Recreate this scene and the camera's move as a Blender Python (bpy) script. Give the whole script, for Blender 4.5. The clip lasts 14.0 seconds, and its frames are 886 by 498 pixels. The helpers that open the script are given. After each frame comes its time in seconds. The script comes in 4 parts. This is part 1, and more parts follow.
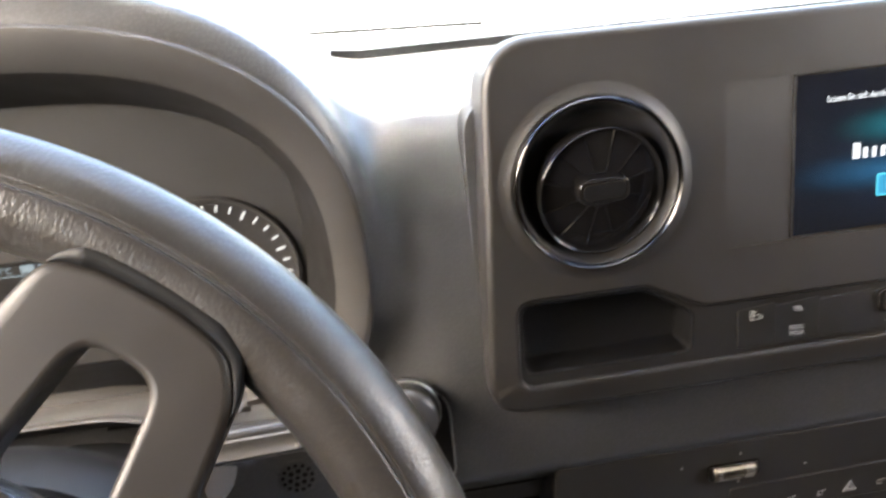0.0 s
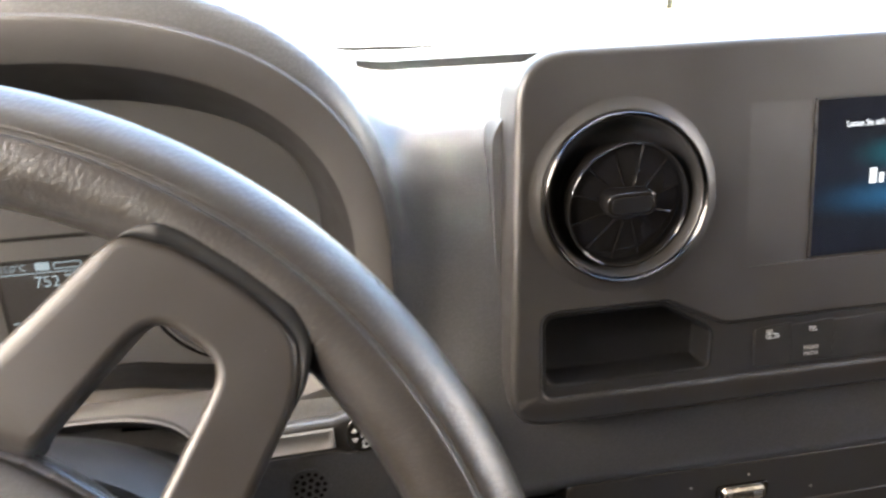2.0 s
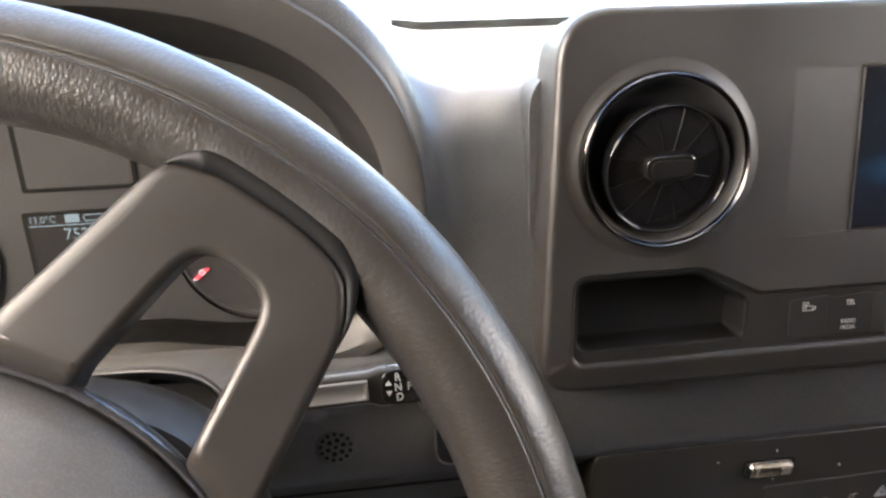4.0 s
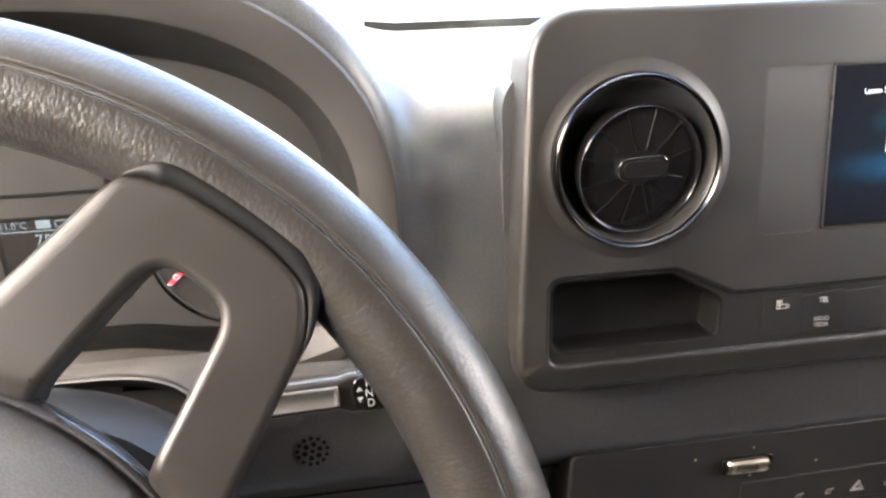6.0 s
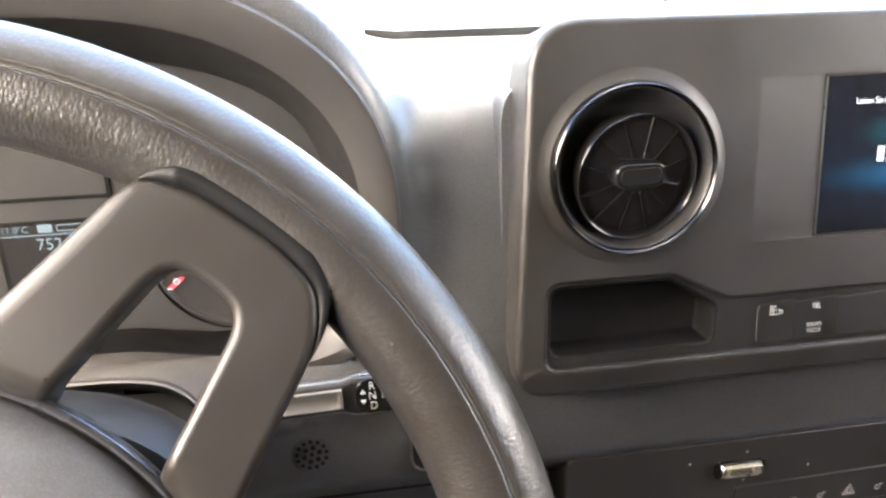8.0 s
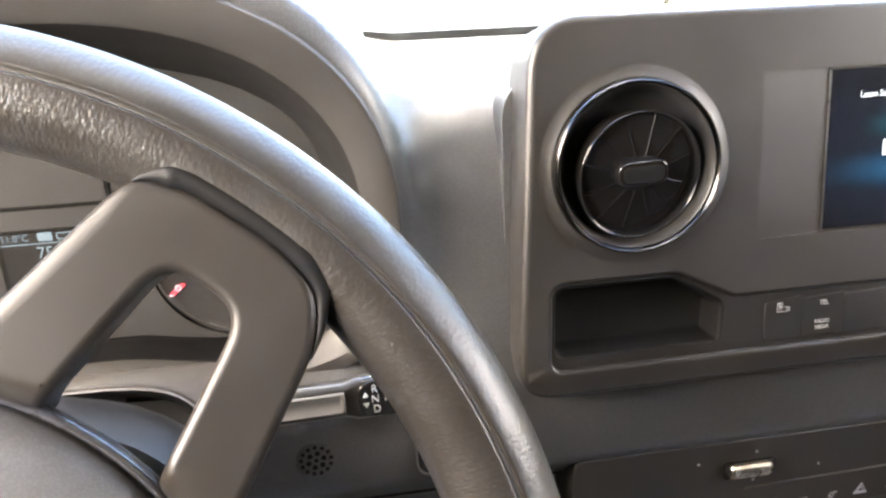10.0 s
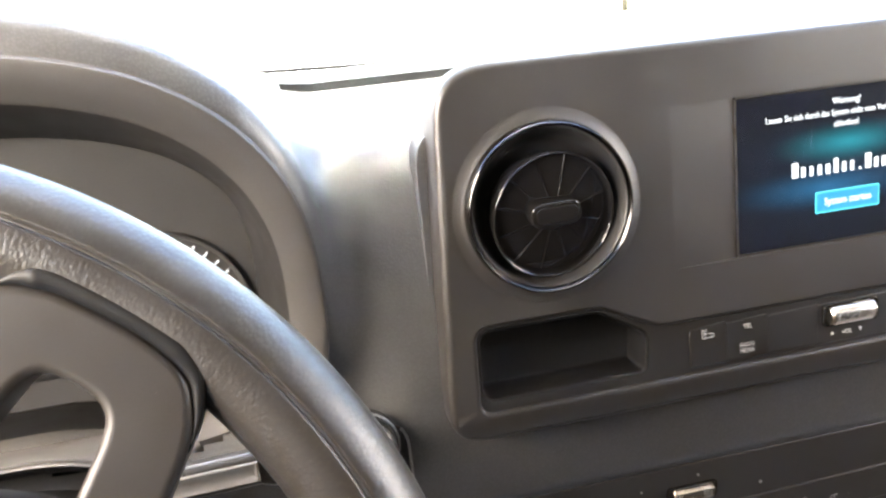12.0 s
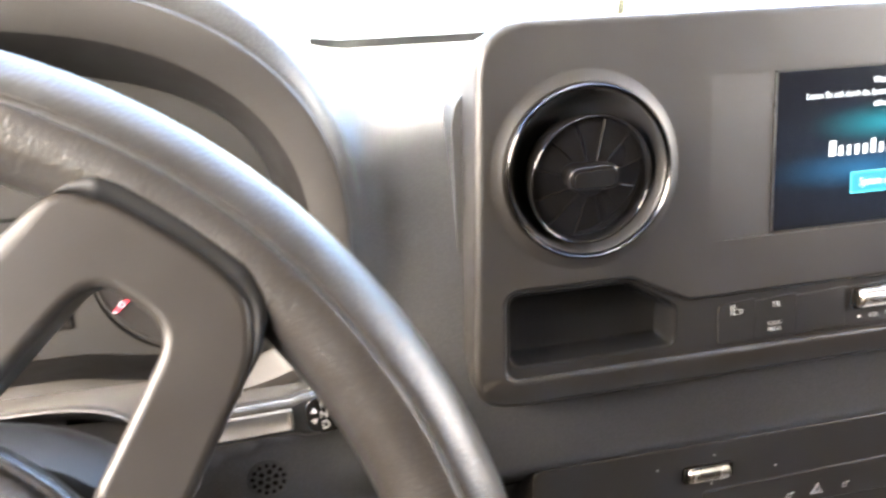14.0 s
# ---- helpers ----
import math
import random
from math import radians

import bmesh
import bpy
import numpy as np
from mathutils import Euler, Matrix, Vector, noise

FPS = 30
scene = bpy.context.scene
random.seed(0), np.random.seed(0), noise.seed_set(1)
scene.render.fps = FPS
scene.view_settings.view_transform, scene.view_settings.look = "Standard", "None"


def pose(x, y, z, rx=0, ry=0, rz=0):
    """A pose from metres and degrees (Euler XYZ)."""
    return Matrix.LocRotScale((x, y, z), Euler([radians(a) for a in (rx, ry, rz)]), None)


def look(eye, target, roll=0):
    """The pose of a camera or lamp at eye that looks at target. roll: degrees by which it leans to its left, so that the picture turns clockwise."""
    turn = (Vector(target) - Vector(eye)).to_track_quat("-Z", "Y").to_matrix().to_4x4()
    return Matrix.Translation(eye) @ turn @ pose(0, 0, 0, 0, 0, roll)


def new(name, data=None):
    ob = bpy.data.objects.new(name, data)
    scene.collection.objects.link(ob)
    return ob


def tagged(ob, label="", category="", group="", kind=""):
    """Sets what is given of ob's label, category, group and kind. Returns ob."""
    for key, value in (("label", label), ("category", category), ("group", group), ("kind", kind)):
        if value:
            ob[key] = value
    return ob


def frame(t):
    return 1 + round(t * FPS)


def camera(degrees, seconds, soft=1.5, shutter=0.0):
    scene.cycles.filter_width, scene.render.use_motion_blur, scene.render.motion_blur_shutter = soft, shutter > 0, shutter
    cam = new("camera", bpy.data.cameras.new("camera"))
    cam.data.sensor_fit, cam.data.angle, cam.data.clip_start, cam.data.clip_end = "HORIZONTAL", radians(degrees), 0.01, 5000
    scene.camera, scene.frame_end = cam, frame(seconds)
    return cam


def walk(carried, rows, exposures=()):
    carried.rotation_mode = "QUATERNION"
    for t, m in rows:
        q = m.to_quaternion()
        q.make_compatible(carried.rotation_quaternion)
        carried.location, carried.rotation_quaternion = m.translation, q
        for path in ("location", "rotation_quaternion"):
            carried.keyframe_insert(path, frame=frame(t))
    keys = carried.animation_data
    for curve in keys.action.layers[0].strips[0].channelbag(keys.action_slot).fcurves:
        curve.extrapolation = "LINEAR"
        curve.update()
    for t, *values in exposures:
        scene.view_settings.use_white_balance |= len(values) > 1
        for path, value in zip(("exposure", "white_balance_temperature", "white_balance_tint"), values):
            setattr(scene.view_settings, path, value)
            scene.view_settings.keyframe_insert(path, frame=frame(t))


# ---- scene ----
cam = camera(57.1, 14.0, soft=2.5, shutter=0.5)
PATH = [
    (0, 0.0100, 0.0080, 1.0550, 62.07, 3.80, -8.86),
    (0.5, 0.0009, 0.0076, 1.0554, 64.55, 2.83, -12.21),
    (1, -0.0053, 0.0130, 1.0498, 64.42, 2.26, -11.56),
    (1.5, -0.0065, 0.0103, 1.0521, 64.44, 2.29, -11.42),
    (2, -0.0218, 0.0058, 1.0448, 64.39, 1.22, -9.96),
    (2.5, -0.0406, 0.0020, 1.0405, 64.48, 0.36, -8.83),
    (3, -0.0316, 0.0059, 1.0335, 64.18, 0.49, -8.31),
    (5.5, -0.0360, 0.0071, 1.0282, 63.09, -0.04, -9.06),
    (6, -0.0250, 0.0079, 1.0325, 63.16, 0.42, -9.49),
    (6.5, -0.0349, 0.0065, 1.0283, 63.54, -0.32, -10.01),
    (7, -0.0321, 0.0056, 1.0289, 63.34, -0.29, -9.87),
    (7.5, -0.0321, 0.0098, 1.0290, 63.36, -0.14, -10.28),
    (8, -0.0313, 0.0036, 1.0340, 63.68, -0.09, -10.05),
    (10.5, -0.0280, 0.0070, 1.0297, 64.30, 1.55, -10.39),
    (11, -0.0031, 0.0081, 1.0421, 64.68, 3.25, -12.31),
    (11.5, 0.0019, 0.0052, 1.0468, 65.08, 3.56, -12.97),
    (12, 0.0031, 0.0054, 1.0459, 65.05, 3.51, -13.08),
    (12.5, 0.0090, 0.0086, 1.0459, 64.97, 3.61, -13.74),
    (13, 0.0036, 0.0082, 1.0435, 65.23, 2.67, -14.67),
    (13.5, 0.0015, 0.0140, 1.0368, 65.02, 1.64, -14.37),
    (14, -0.0227, 0.0112, 1.0263, 64.76, 0.75, -13.04),
]
LIGHTER = [(0.0, -0.35), (0.5, -0.1), (1.5, -0.13), (2.0, -0.2), (2.5, -0.42), (3.0, -0.60), (5.5, -0.04), (6.5, 0.05), (8.0, 0.15), (10.5, 0.12), (11.0, -0.03), (12.5, 0.28), (13.0, 0.46), (14.0, 0.49)]
walk(cam, [(t, pose(x, y, z, rx, ry, rz)) for t, x, y, z, rx, ry, rz in PATH], exposures=[(t, 5.20 + d) for t, d in LIGHTER])

# ---- world and sun ----
SUN_ELEVATION, SUN_AZIMUTH = 87.0, 180.0  # degrees; azimuth from straight ahead, to the right
world = bpy.data.worlds.new("sky")
scene.world = world
world.use_nodes = True
wn = world.node_tree
sky = wn.nodes.new("ShaderNodeTexSky")
sky.sky_type, sky.sun_disc = "NISHITA", False
sky.sun_elevation, sky.sun_rotation = radians(SUN_ELEVATION), radians(SUN_AZIMUTH)
wn.nodes["Background"].inputs["Strength"].default_value = 0.074
wn.links.new(sky.outputs[0], wn.nodes["Background"].inputs[0])
sun = new("sun", bpy.data.lights.new("sun", "SUN"))
sun.data.energy, sun.data.angle, sun.data.color = 5.0, radians(0.6), (1.0, 0.93, 0.83)
sun_way = Vector((math.sin(radians(SUN_AZIMUTH)) * math.cos(radians(SUN_ELEVATION)),
                  math.cos(radians(SUN_AZIMUTH)) * math.cos(radians(SUN_ELEVATION)), math.sin(radians(SUN_ELEVATION))))
sun.matrix_world = look(sun_way * 30, (0, 0, 0))


def window_light(name, place, target, width, height, power, colour):
    """Daylight, mostly off the sunlit yard, that comes in through a side opening."""
    lamp = new(name, bpy.data.lights.new(name, "AREA"))
    lamp.data.shape, lamp.data.size, lamp.data.size_y = "RECTANGLE", width, height
    lamp.data.energy, lamp.data.color = power, colour
    lamp.matrix_world = look(place, target)


window_light("driver_window_daylight", (-0.605, 0.06, 1.18), (0.3, 0.18, 0.97), 0.68, 0.40, 1.75, (1.0, 0.83, 0.65))
window_light("passenger_window_daylight", (1.24, 0.0, 1.20), (0.2, 0.1, 0.95), 0.80, 0.40, 0.72, (1.0, 0.78, 0.57))


# ---- materials ----
def surface(name, colour, rough, metal=0.0, vary=0.12, grain=900.0, relief=0.0, kind="grain", dust=0.0, spec=0.5, ring=False):
    """A procedural material: colour varied at two scales, uneven gloss, and a fine relief."""
    m = bpy.data.materials.new(name)
    m.use_nodes = True
    nt, n = m.node_tree, m.node_tree.nodes
    b = n["Principled BSDF"]
    at = n.new("ShaderNodeTexCoord").outputs["Object"]
    if ring:  # grain drawn out across a ring instead of along it
        xyz, out_, turn_ = n.new("ShaderNodeSeparateXYZ"), n.new("ShaderNodeCombineXYZ"), n.new("ShaderNodeMath")
        far, reach, tall, arc = (n.new("ShaderNodeVectorMath"), n.new("ShaderNodeMath"), n.new("ShaderNodeMath"), n.new("ShaderNodeMath"))
        flat = n.new("ShaderNodeVectorMath")
        flat.operation, far.operation, turn_.operation = "MULTIPLY", "LENGTH", "ARCTAN2"
        flat.inputs[1].default_value = (1, 1, 0)
        nt.links.new(at, xyz.inputs[0])
        nt.links.new(at, flat.inputs[0])
        nt.links.new(flat.outputs[0], far.inputs[0])
        nt.links.new(xyz.outputs["Y"], turn_.inputs[0])
        nt.links.new(xyz.outputs["X"], turn_.inputs[1])
        for node, source, by, slot_ in ((arc, turn_.outputs[0], 0.193, "X"), (reach, far.outputs["Value"], 0.62, "Y"), (tall, xyz.outputs["Z"], 0.62, "Z")):
            node.operation = "MULTIPLY"
            node.inputs[1].default_value = by
            nt.links.new(source, node.inputs[0])
            nt.links.new(node.outputs[0], out_.inputs[slot_])
        at = out_.outputs[0]

    def noise_at(scale, detail=3.0):
        t = n.new("ShaderNodeTexNoise")
        t.inputs["Scale"].default_value, t.inputs["Detail"].default_value = scale, detail
        nt.links.new(at, t.inputs["Vector"])
        return t.outputs["Fac"]

    def ramp(value, lo, hi, a=0.3, c=0.7):
        r = n.new("ShaderNodeMapRange")
        for key, v in zip(("From Min", "From Max", "To Min", "To Max"), (a, c, lo, hi)):
            r.inputs[key].default_value = v
        nt.links.new(value, r.inputs["Value"])
        return r.outputs["Result"]

    def op(kind_, a, c):
        k = n.new("ShaderNodeMath")
        k.operation = kind_
        for i, v in enumerate((a, c)):
            if isinstance(v, float):
                k.inputs[i].default_value = v
            else:
                nt.links.new(v, k.inputs[i])
        return k.outputs[0]

    big, small = noise_at(14.0), noise_at(grain * 0.4)
    shade = op("MULTIPLY", ramp(big, 1 - vary, 1 + vary), ramp(small, 1 - vary * 0.7, 1 + vary * 0.7))
    mix = n.new("ShaderNodeMix")
    mix.data_type, mix.blend_type = "RGBA", "MULTIPLY"
    mix.inputs["Factor"].default_value = 1.0
    mix.inputs["A"].default_value = (*colour, 1)
    nt.links.new(shade, mix.inputs["B"])
    out = mix.outputs["Result"]
    if dust:
        v = n.new("ShaderNodeTexVoronoi")
        v.inputs["Scale"].default_value = 140.0
        nt.links.new(at, v.inputs["Vector"])
        speck = op("MULTIPLY", op("LESS_THAN", v.outputs["Distance"], 0.024), op("GREATER_THAN", noise_at(300.0, 0.0), 1.0 - dust))
        lint = n.new("ShaderNodeMix")
        lint.data_type = "RGBA"
        lint.inputs["B"].default_value = (0.20, 0.19, 0.18, 1)
        nt.links.new(speck, lint.inputs["Factor"])
        nt.links.new(out, lint.inputs["A"])
        out = lint.outputs["Result"]
    if kind == "leather":
        cell = n.new("ShaderNodeTexVoronoi")
        cell.feature = "SMOOTH_F1"
        cell.inputs["Smoothness"].default_value = 0.35
        cell.inputs["Scale"].default_value = grain
        cell.inputs["Randomness"].default_value = 1.0
        nt.links.new(at, cell.inputs["Vector"])
        # Darker base colour in the grain gaps, so creases show where relief does not.
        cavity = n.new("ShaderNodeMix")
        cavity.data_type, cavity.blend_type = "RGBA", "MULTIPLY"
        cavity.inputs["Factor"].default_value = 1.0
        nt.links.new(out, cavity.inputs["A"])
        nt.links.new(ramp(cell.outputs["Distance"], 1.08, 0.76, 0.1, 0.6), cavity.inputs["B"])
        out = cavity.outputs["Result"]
    nt.links.new(out, b.inputs["Base Color"])
    nt.links.new(ramp(noise_at(30.0), max(rough - 0.06, 0.02), min(rough + 0.06, 1)), b.inputs["Roughness"])
    b.inputs["Metallic"].default_value = metal
    b.inputs["Specular IOR Level"].default_value = spec
    if relief:
        if kind == "leather":
            height = op("ADD", op("MULTIPLY", noise_at(grain * 0.5, 2.0), 0.5), ramp(cell.outputs["Distance"], 1.0, 0.0, 0.0, 0.8))
        else:
            height = op("ADD", noise_at(grain, 2.0), op("MULTIPLY", noise_at(grain * 0.3), 0.6))
        bump = n.new("ShaderNodeBump")
        bump.inputs["Strength"].default_value = 1.0
        bump.inputs["Distance"].default_value = relief
        nt.links.new(height, bump.inputs["Height"])
        nt.links.new(bump.outputs["Normal"], b.inputs["Normal"])
    return m


def glow(name, colour, strength, black=0.02):
    m = bpy.data.materials.new(name)
    m.use_nodes = True
    b = m.node_tree.nodes["Principled BSDF"]
    b.inputs["Base Color"].default_value = (black, black, black, 1)
    b.inputs["Roughness"].default_value = 0.25
    b.inputs["Emission Color"].default_value = (*colour, 1)
    b.inputs["Emission Strength"].default_value = strength
    return m


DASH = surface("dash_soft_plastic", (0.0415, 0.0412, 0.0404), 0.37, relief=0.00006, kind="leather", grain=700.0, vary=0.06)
PANEL = surface("satin_panel_plastic", (0.0136, 0.0122, 0.0106), 0.44, relief=0.00003, grain=2500.0, dust=0.25, spec=0.48)
LIP = surface("hood_lip_plastic", (0.020, 0.0182, 0.0163), 0.50, relief=0.00004, grain=2200.0)
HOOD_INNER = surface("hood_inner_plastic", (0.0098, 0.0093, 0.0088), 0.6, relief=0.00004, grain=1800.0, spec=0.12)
SLOT_SHADE = surface("defroster_slot_shade", (0.0020, 0.0020, 0.0020), 0.9, spec=0.0)
GAUGE = surface("gauge_face", (0.021, 0.020, 0.0195), 0.5, spec=0.2)
# Paler than the dash plastic, to paint daylight on the column surround.
SURROUND_DAYLIT = surface("daylit_surround_plastic", (0.068, 0.064, 0.060), 0.45, relief=0.00005, grain=1500.0)
BAR = surface("control_bar_plastic", (0.0098, 0.0093, 0.0087), 0.40, relief=0.00002, grain=2400.0, dust=0.25, spec=0.35)
SHROUD = surface("matt_column_plastic", (0.0055, 0.0055, 0.0060), 0.42, relief=0.00005, grain=1200.0, spec=0.22)
# Also paints shade in the hood floor, gauge gap, column cavity and grille holes.
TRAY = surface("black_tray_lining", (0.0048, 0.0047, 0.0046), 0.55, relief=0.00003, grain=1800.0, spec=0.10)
RECESS = surface("matt_black_plastic", (0.011, 0.0105, 0.0105), 0.6, relief=0.00004, grain=1800.0, spec=0.12)
BLACK = surface("satin_black_plastic", (0.0180, 0.0170, 0.0158), 0.36, relief=0.00002, grain=2400.0, dust=0.25, spec=0.3)
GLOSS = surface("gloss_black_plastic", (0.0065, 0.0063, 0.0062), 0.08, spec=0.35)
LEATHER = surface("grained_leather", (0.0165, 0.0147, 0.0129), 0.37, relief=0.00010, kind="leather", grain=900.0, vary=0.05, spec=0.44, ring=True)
STITCH = surface("leather_seam", (0.026, 0.024, 0.022), 0.45, relief=0.0002, grain=900.0)
SPOKE = surface("painted_spoke_plastic", (0.0130, 0.0114, 0.0098), 0.42, relief=0.000015, grain=3000.0, dust=0.3, spec=0.28)
TRIM = surface("black_edge_trim", (0.0042, 0.0043, 0.0047), 0.45, vary=0.05, spec=0.12)
BEAD = surface("satin_black_bead", (0.020, 0.020, 0.022), 0.25, vary=0.05)
KNOB = surface("grey_knob_plastic", (0.034, 0.034, 0.035), 0.24, vary=0.05)
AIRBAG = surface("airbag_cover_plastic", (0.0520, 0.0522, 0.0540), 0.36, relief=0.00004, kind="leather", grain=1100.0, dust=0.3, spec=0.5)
VENT_SATIN = surface("satin_black_vent_ring", (0.0150, 0.0143, 0.0136), 0.36, vary=0.05, spec=0.3)
CHROME = surface("chrome", (0.76, 0.70, 0.60), 0.22, metal=1.0, vary=0.03)
SATIN = surface("satin_chrome", (0.30, 0.29, 0.28), 0.30, metal=1.0, vary=0.05)
SILVER = surface("silver_grey_plastic", (0.085, 0.080, 0.074), 0.34, vary=0.05, relief=0.00001, grain=2500.0)
DARK_CHROME = surface("dark_chrome", (0.060, 0.058, 0.056), 0.15, metal=1.0, vary=0.05)
WHITE = surface("white_print", (0.30, 0.30, 0.29), 0.6)
GREY_PRINT = surface("grey_print", (0.20, 0.195, 0.19), 0.6)
CLUSTER = surface("instrument_face", (0.026, 0.0255, 0.025), 0.5, relief=0.00002, grain=2500.0, spec=0.25)
HEAD = surface("headlining_fabric", (0.15, 0.145, 0.135), 0.9, relief=0.0004, grain=700.0, spec=0.05)
REAR_DARK = surface("near_black_rear_cloth", (0.008, 0.0075, 0.007), 0.9, relief=0.0004, grain=700.0, spec=0.05)
DOOR = surface("door_card_plastic", (0.05, 0.048, 0.046), 0.6, relief=0.0002, kind="leather", grain=500.0, spec=0.05)
CARPET = surface("rubber_floor", (0.05, 0.05, 0.05), 0.85, relief=0.001, grain=300.0, spec=0.05)
CONCRETE = surface("pale_concrete", (0.42, 0.40, 0.37), 0.85, vary=0.15, grain=8.0)
RUBBER = surface("wiper_rubber", (0.010, 0.010, 0.010), 0.8, spec=0.0)
POST = surface("weathered_post_paint", (0.030, 0.026, 0.016), 0.8, spec=0.1)


def clear_glass(name):
    m = bpy.data.materials.new(name)
    m.use_nodes = True
    b = m.node_tree.nodes["Principled BSDF"]
    b.inputs["Base Color"].default_value = (0.96, 0.98, 0.97, 1)
    b.inputs["Roughness"].default_value = 0.0
    b.inputs["Transmission Weight"].default_value = 1.0
    b.inputs["IOR"].default_value = 1.02
    return m


GLASS = clear_glass("windscreen_glass")


# ---- mesh helpers ----
def mesh_object(name, bm, material, smooth=40.0):
    bmesh.ops.recalc_face_normals(bm, faces=bm.faces[:])
    me = bpy.data.meshes.new(name)
    bm.to_mesh(me)
    bm.free()
    me.polygons.foreach_set("use_smooth", [True] * len(me.polygons))
    me.set_sharp_from_angle(angle=radians(smooth))
    me.materials.append(material)
    return new(name, me)


def part(name, bm, material, parent, label="", smooth=40.0, bevel=0.0, segments=2):
    ob = mesh_object(name, bm, material, smooth)
    ob.parent = parent
    if label:
        ob["label"] = label
    if bevel:
        b = ob.modifiers.new("bevel", "BEVEL")
        b.width, b.segments, b.limit_method, b.angle_limit = bevel, segments, "ANGLE", radians(35)
    return ob


def thing(name, label, category, m=None, group="", kind=""):
    ob = new(name)
    ob.empty_display_size = 0.02
    if m is not None:
        ob.matrix_world = m
    return tagged(ob, label, category, group, kind)


def structure(name, bm, material, label, category, smooth=40.0):
    return tagged(mesh_object(name, bm, material, smooth), label, category, kind="structure")


def box(x0, x1, y0, y1, z0, z1, bm=None):
    bm = bm or bmesh.new()
    v = [bm.verts.new((x, y, z)) for x in (x0, x1) for y in (y0, y1) for z in (z0, z1)]
    for f in ((0, 1, 3, 2), (4, 6, 7, 5), (0, 4, 5, 1), (2, 3, 7, 6), (0, 2, 6, 4), (1, 5, 7, 3)):
        bm.faces.new([v[i] for i in f])
    return bm


def loops(rings, closed=True, cap_first=False, cap_last=False, bm=None):
    """A skin through rings of equally many points."""
    bm = bm or bmesh.new()
    vs = [[bm.verts.new(p) for p in r] for r in rings]
    k = len(vs[0])
    for a, b in zip(vs[:-1], vs[1:]):
        for i in range(k if closed else k - 1):
            j = (i + 1) % k
            bm.faces.new((a[i], a[j], b[j], b[i]))
    if cap_first:
        bm.faces.new(vs[0][::-1])
    if cap_last:
        bm.faces.new(vs[-1])
    return bm


def lathe(profile, steps=64, centre=(0, 0, 0), start=0.0, end=360.0, stretch=(1, 1)):
    """Turns (radius, height) about the local z axis."""
    full = end - start >= 359.9
    k = steps if full else steps + 1
    bm = bmesh.new()
    cols = []
    for i in range(k):
        a = radians(start + (end - start) * i / steps)
        cols.append([bm.verts.new((centre[0] + r * math.cos(a) * stretch[0], centre[1] + r * math.sin(a) * stretch[1], centre[2] + z)) for r, z in profile])
    for i in range(k if full else k - 1):
        a, b = cols[i], cols[(i + 1) % k]
        for j in range(len(profile) - 1):
            bm.faces.new((a[j], b[j], b[j + 1], a[j + 1]))
    bmesh.ops.remove_doubles(bm, verts=bm.verts[:], dist=1e-6)
    return bm


def rounded(points, radii, steps=6):
    """A closed outline with its corners rounded; radii: one number, or one for each corner."""
    k = len(points)
    if isinstance(radii, (int, float)):
        radii = [radii] * k
    out = []
    for i in range(k):
        p, a, b = Vector(points[i]), Vector(points[i - 1]), Vector(points[(i + 1) % k])
        da, db = (a - p), (b - p)
        la, lb = da.length, db.length
        r = radii[i]
        if r <= 0:
            out.append((p.x, p.y))
            continue
        da.normalize(), db.normalize()
        half = da.angle(db) / 2
        d = min(r / math.tan(half), la * 0.49, lb * 0.49)
        s, e = p + da * d, p + db * d
        for j in range(steps + 1):
            t = j / steps
            q = s * (1 - t) ** 2 + p * 2 * t * (1 - t) + e * t * t
            out.append((q.x, q.y))
    return out


def plate(outline, z0, z1, holes=()):
    """A flat plate between z0 and z1 with an outline and holes that go right through."""
    bm = bmesh.new()
    edges, rims = [], []
    for loop in (outline, *holes):
        vs = [bm.verts.new((x, y, z1)) for x, y in loop]
        rims.append(vs)
        edges += [bm.edges.new((vs[i], vs[(i + 1) % len(vs)])) for i in range(len(vs))]
    if holes:
        bmesh.ops.triangle_fill(bm, use_beauty=True, edges=edges, normal=(0, 0, 1))
    else:
        bm.faces.new(rims[0])
    top = bm.faces[:]
    back = {}
    for vs in rims:
        for v in vs:
            back[v] = bm.verts.new((v.co.x, v.co.y, z0))
    for f in top:
        bm.faces.new([back[v] for v in reversed(f.verts)])
    for vs in rims:
        for i in range(len(vs)):
            a, b = vs[i], vs[(i + 1) % len(vs)]
            bm.faces.new((a, b, back[b], back[a]))
    return bm


def tube(points, radius, sides=10, closed=False):
    pts = [Vector(p) for p in points]
    rings = []
    for i, p in enumerate(pts):
        a = pts[i - 1] if i or closed else p
        b = pts[(i + 1) % len(pts)] if i < len(pts) - 1 or closed else p
        t = (b - a).normalized()
        u = t.cross(Vector((0, 0, 1)) if abs(t.z) < 0.9 else Vector((1, 0, 0))).normalized()
        w = t.cross(u)
        rings.append([p + (u * math.cos(k) + w * math.sin(k)) * radius for k in (2 * math.pi * j / sides for j in range(sides))])
    if closed:
        rings.append(rings[0])
    bm = loops(rings, cap_first=not closed, cap_last=not closed)
    if closed:
        bmesh.ops.remove_doubles(bm, verts=bm.verts[:], dist=1e-6)
    return bm


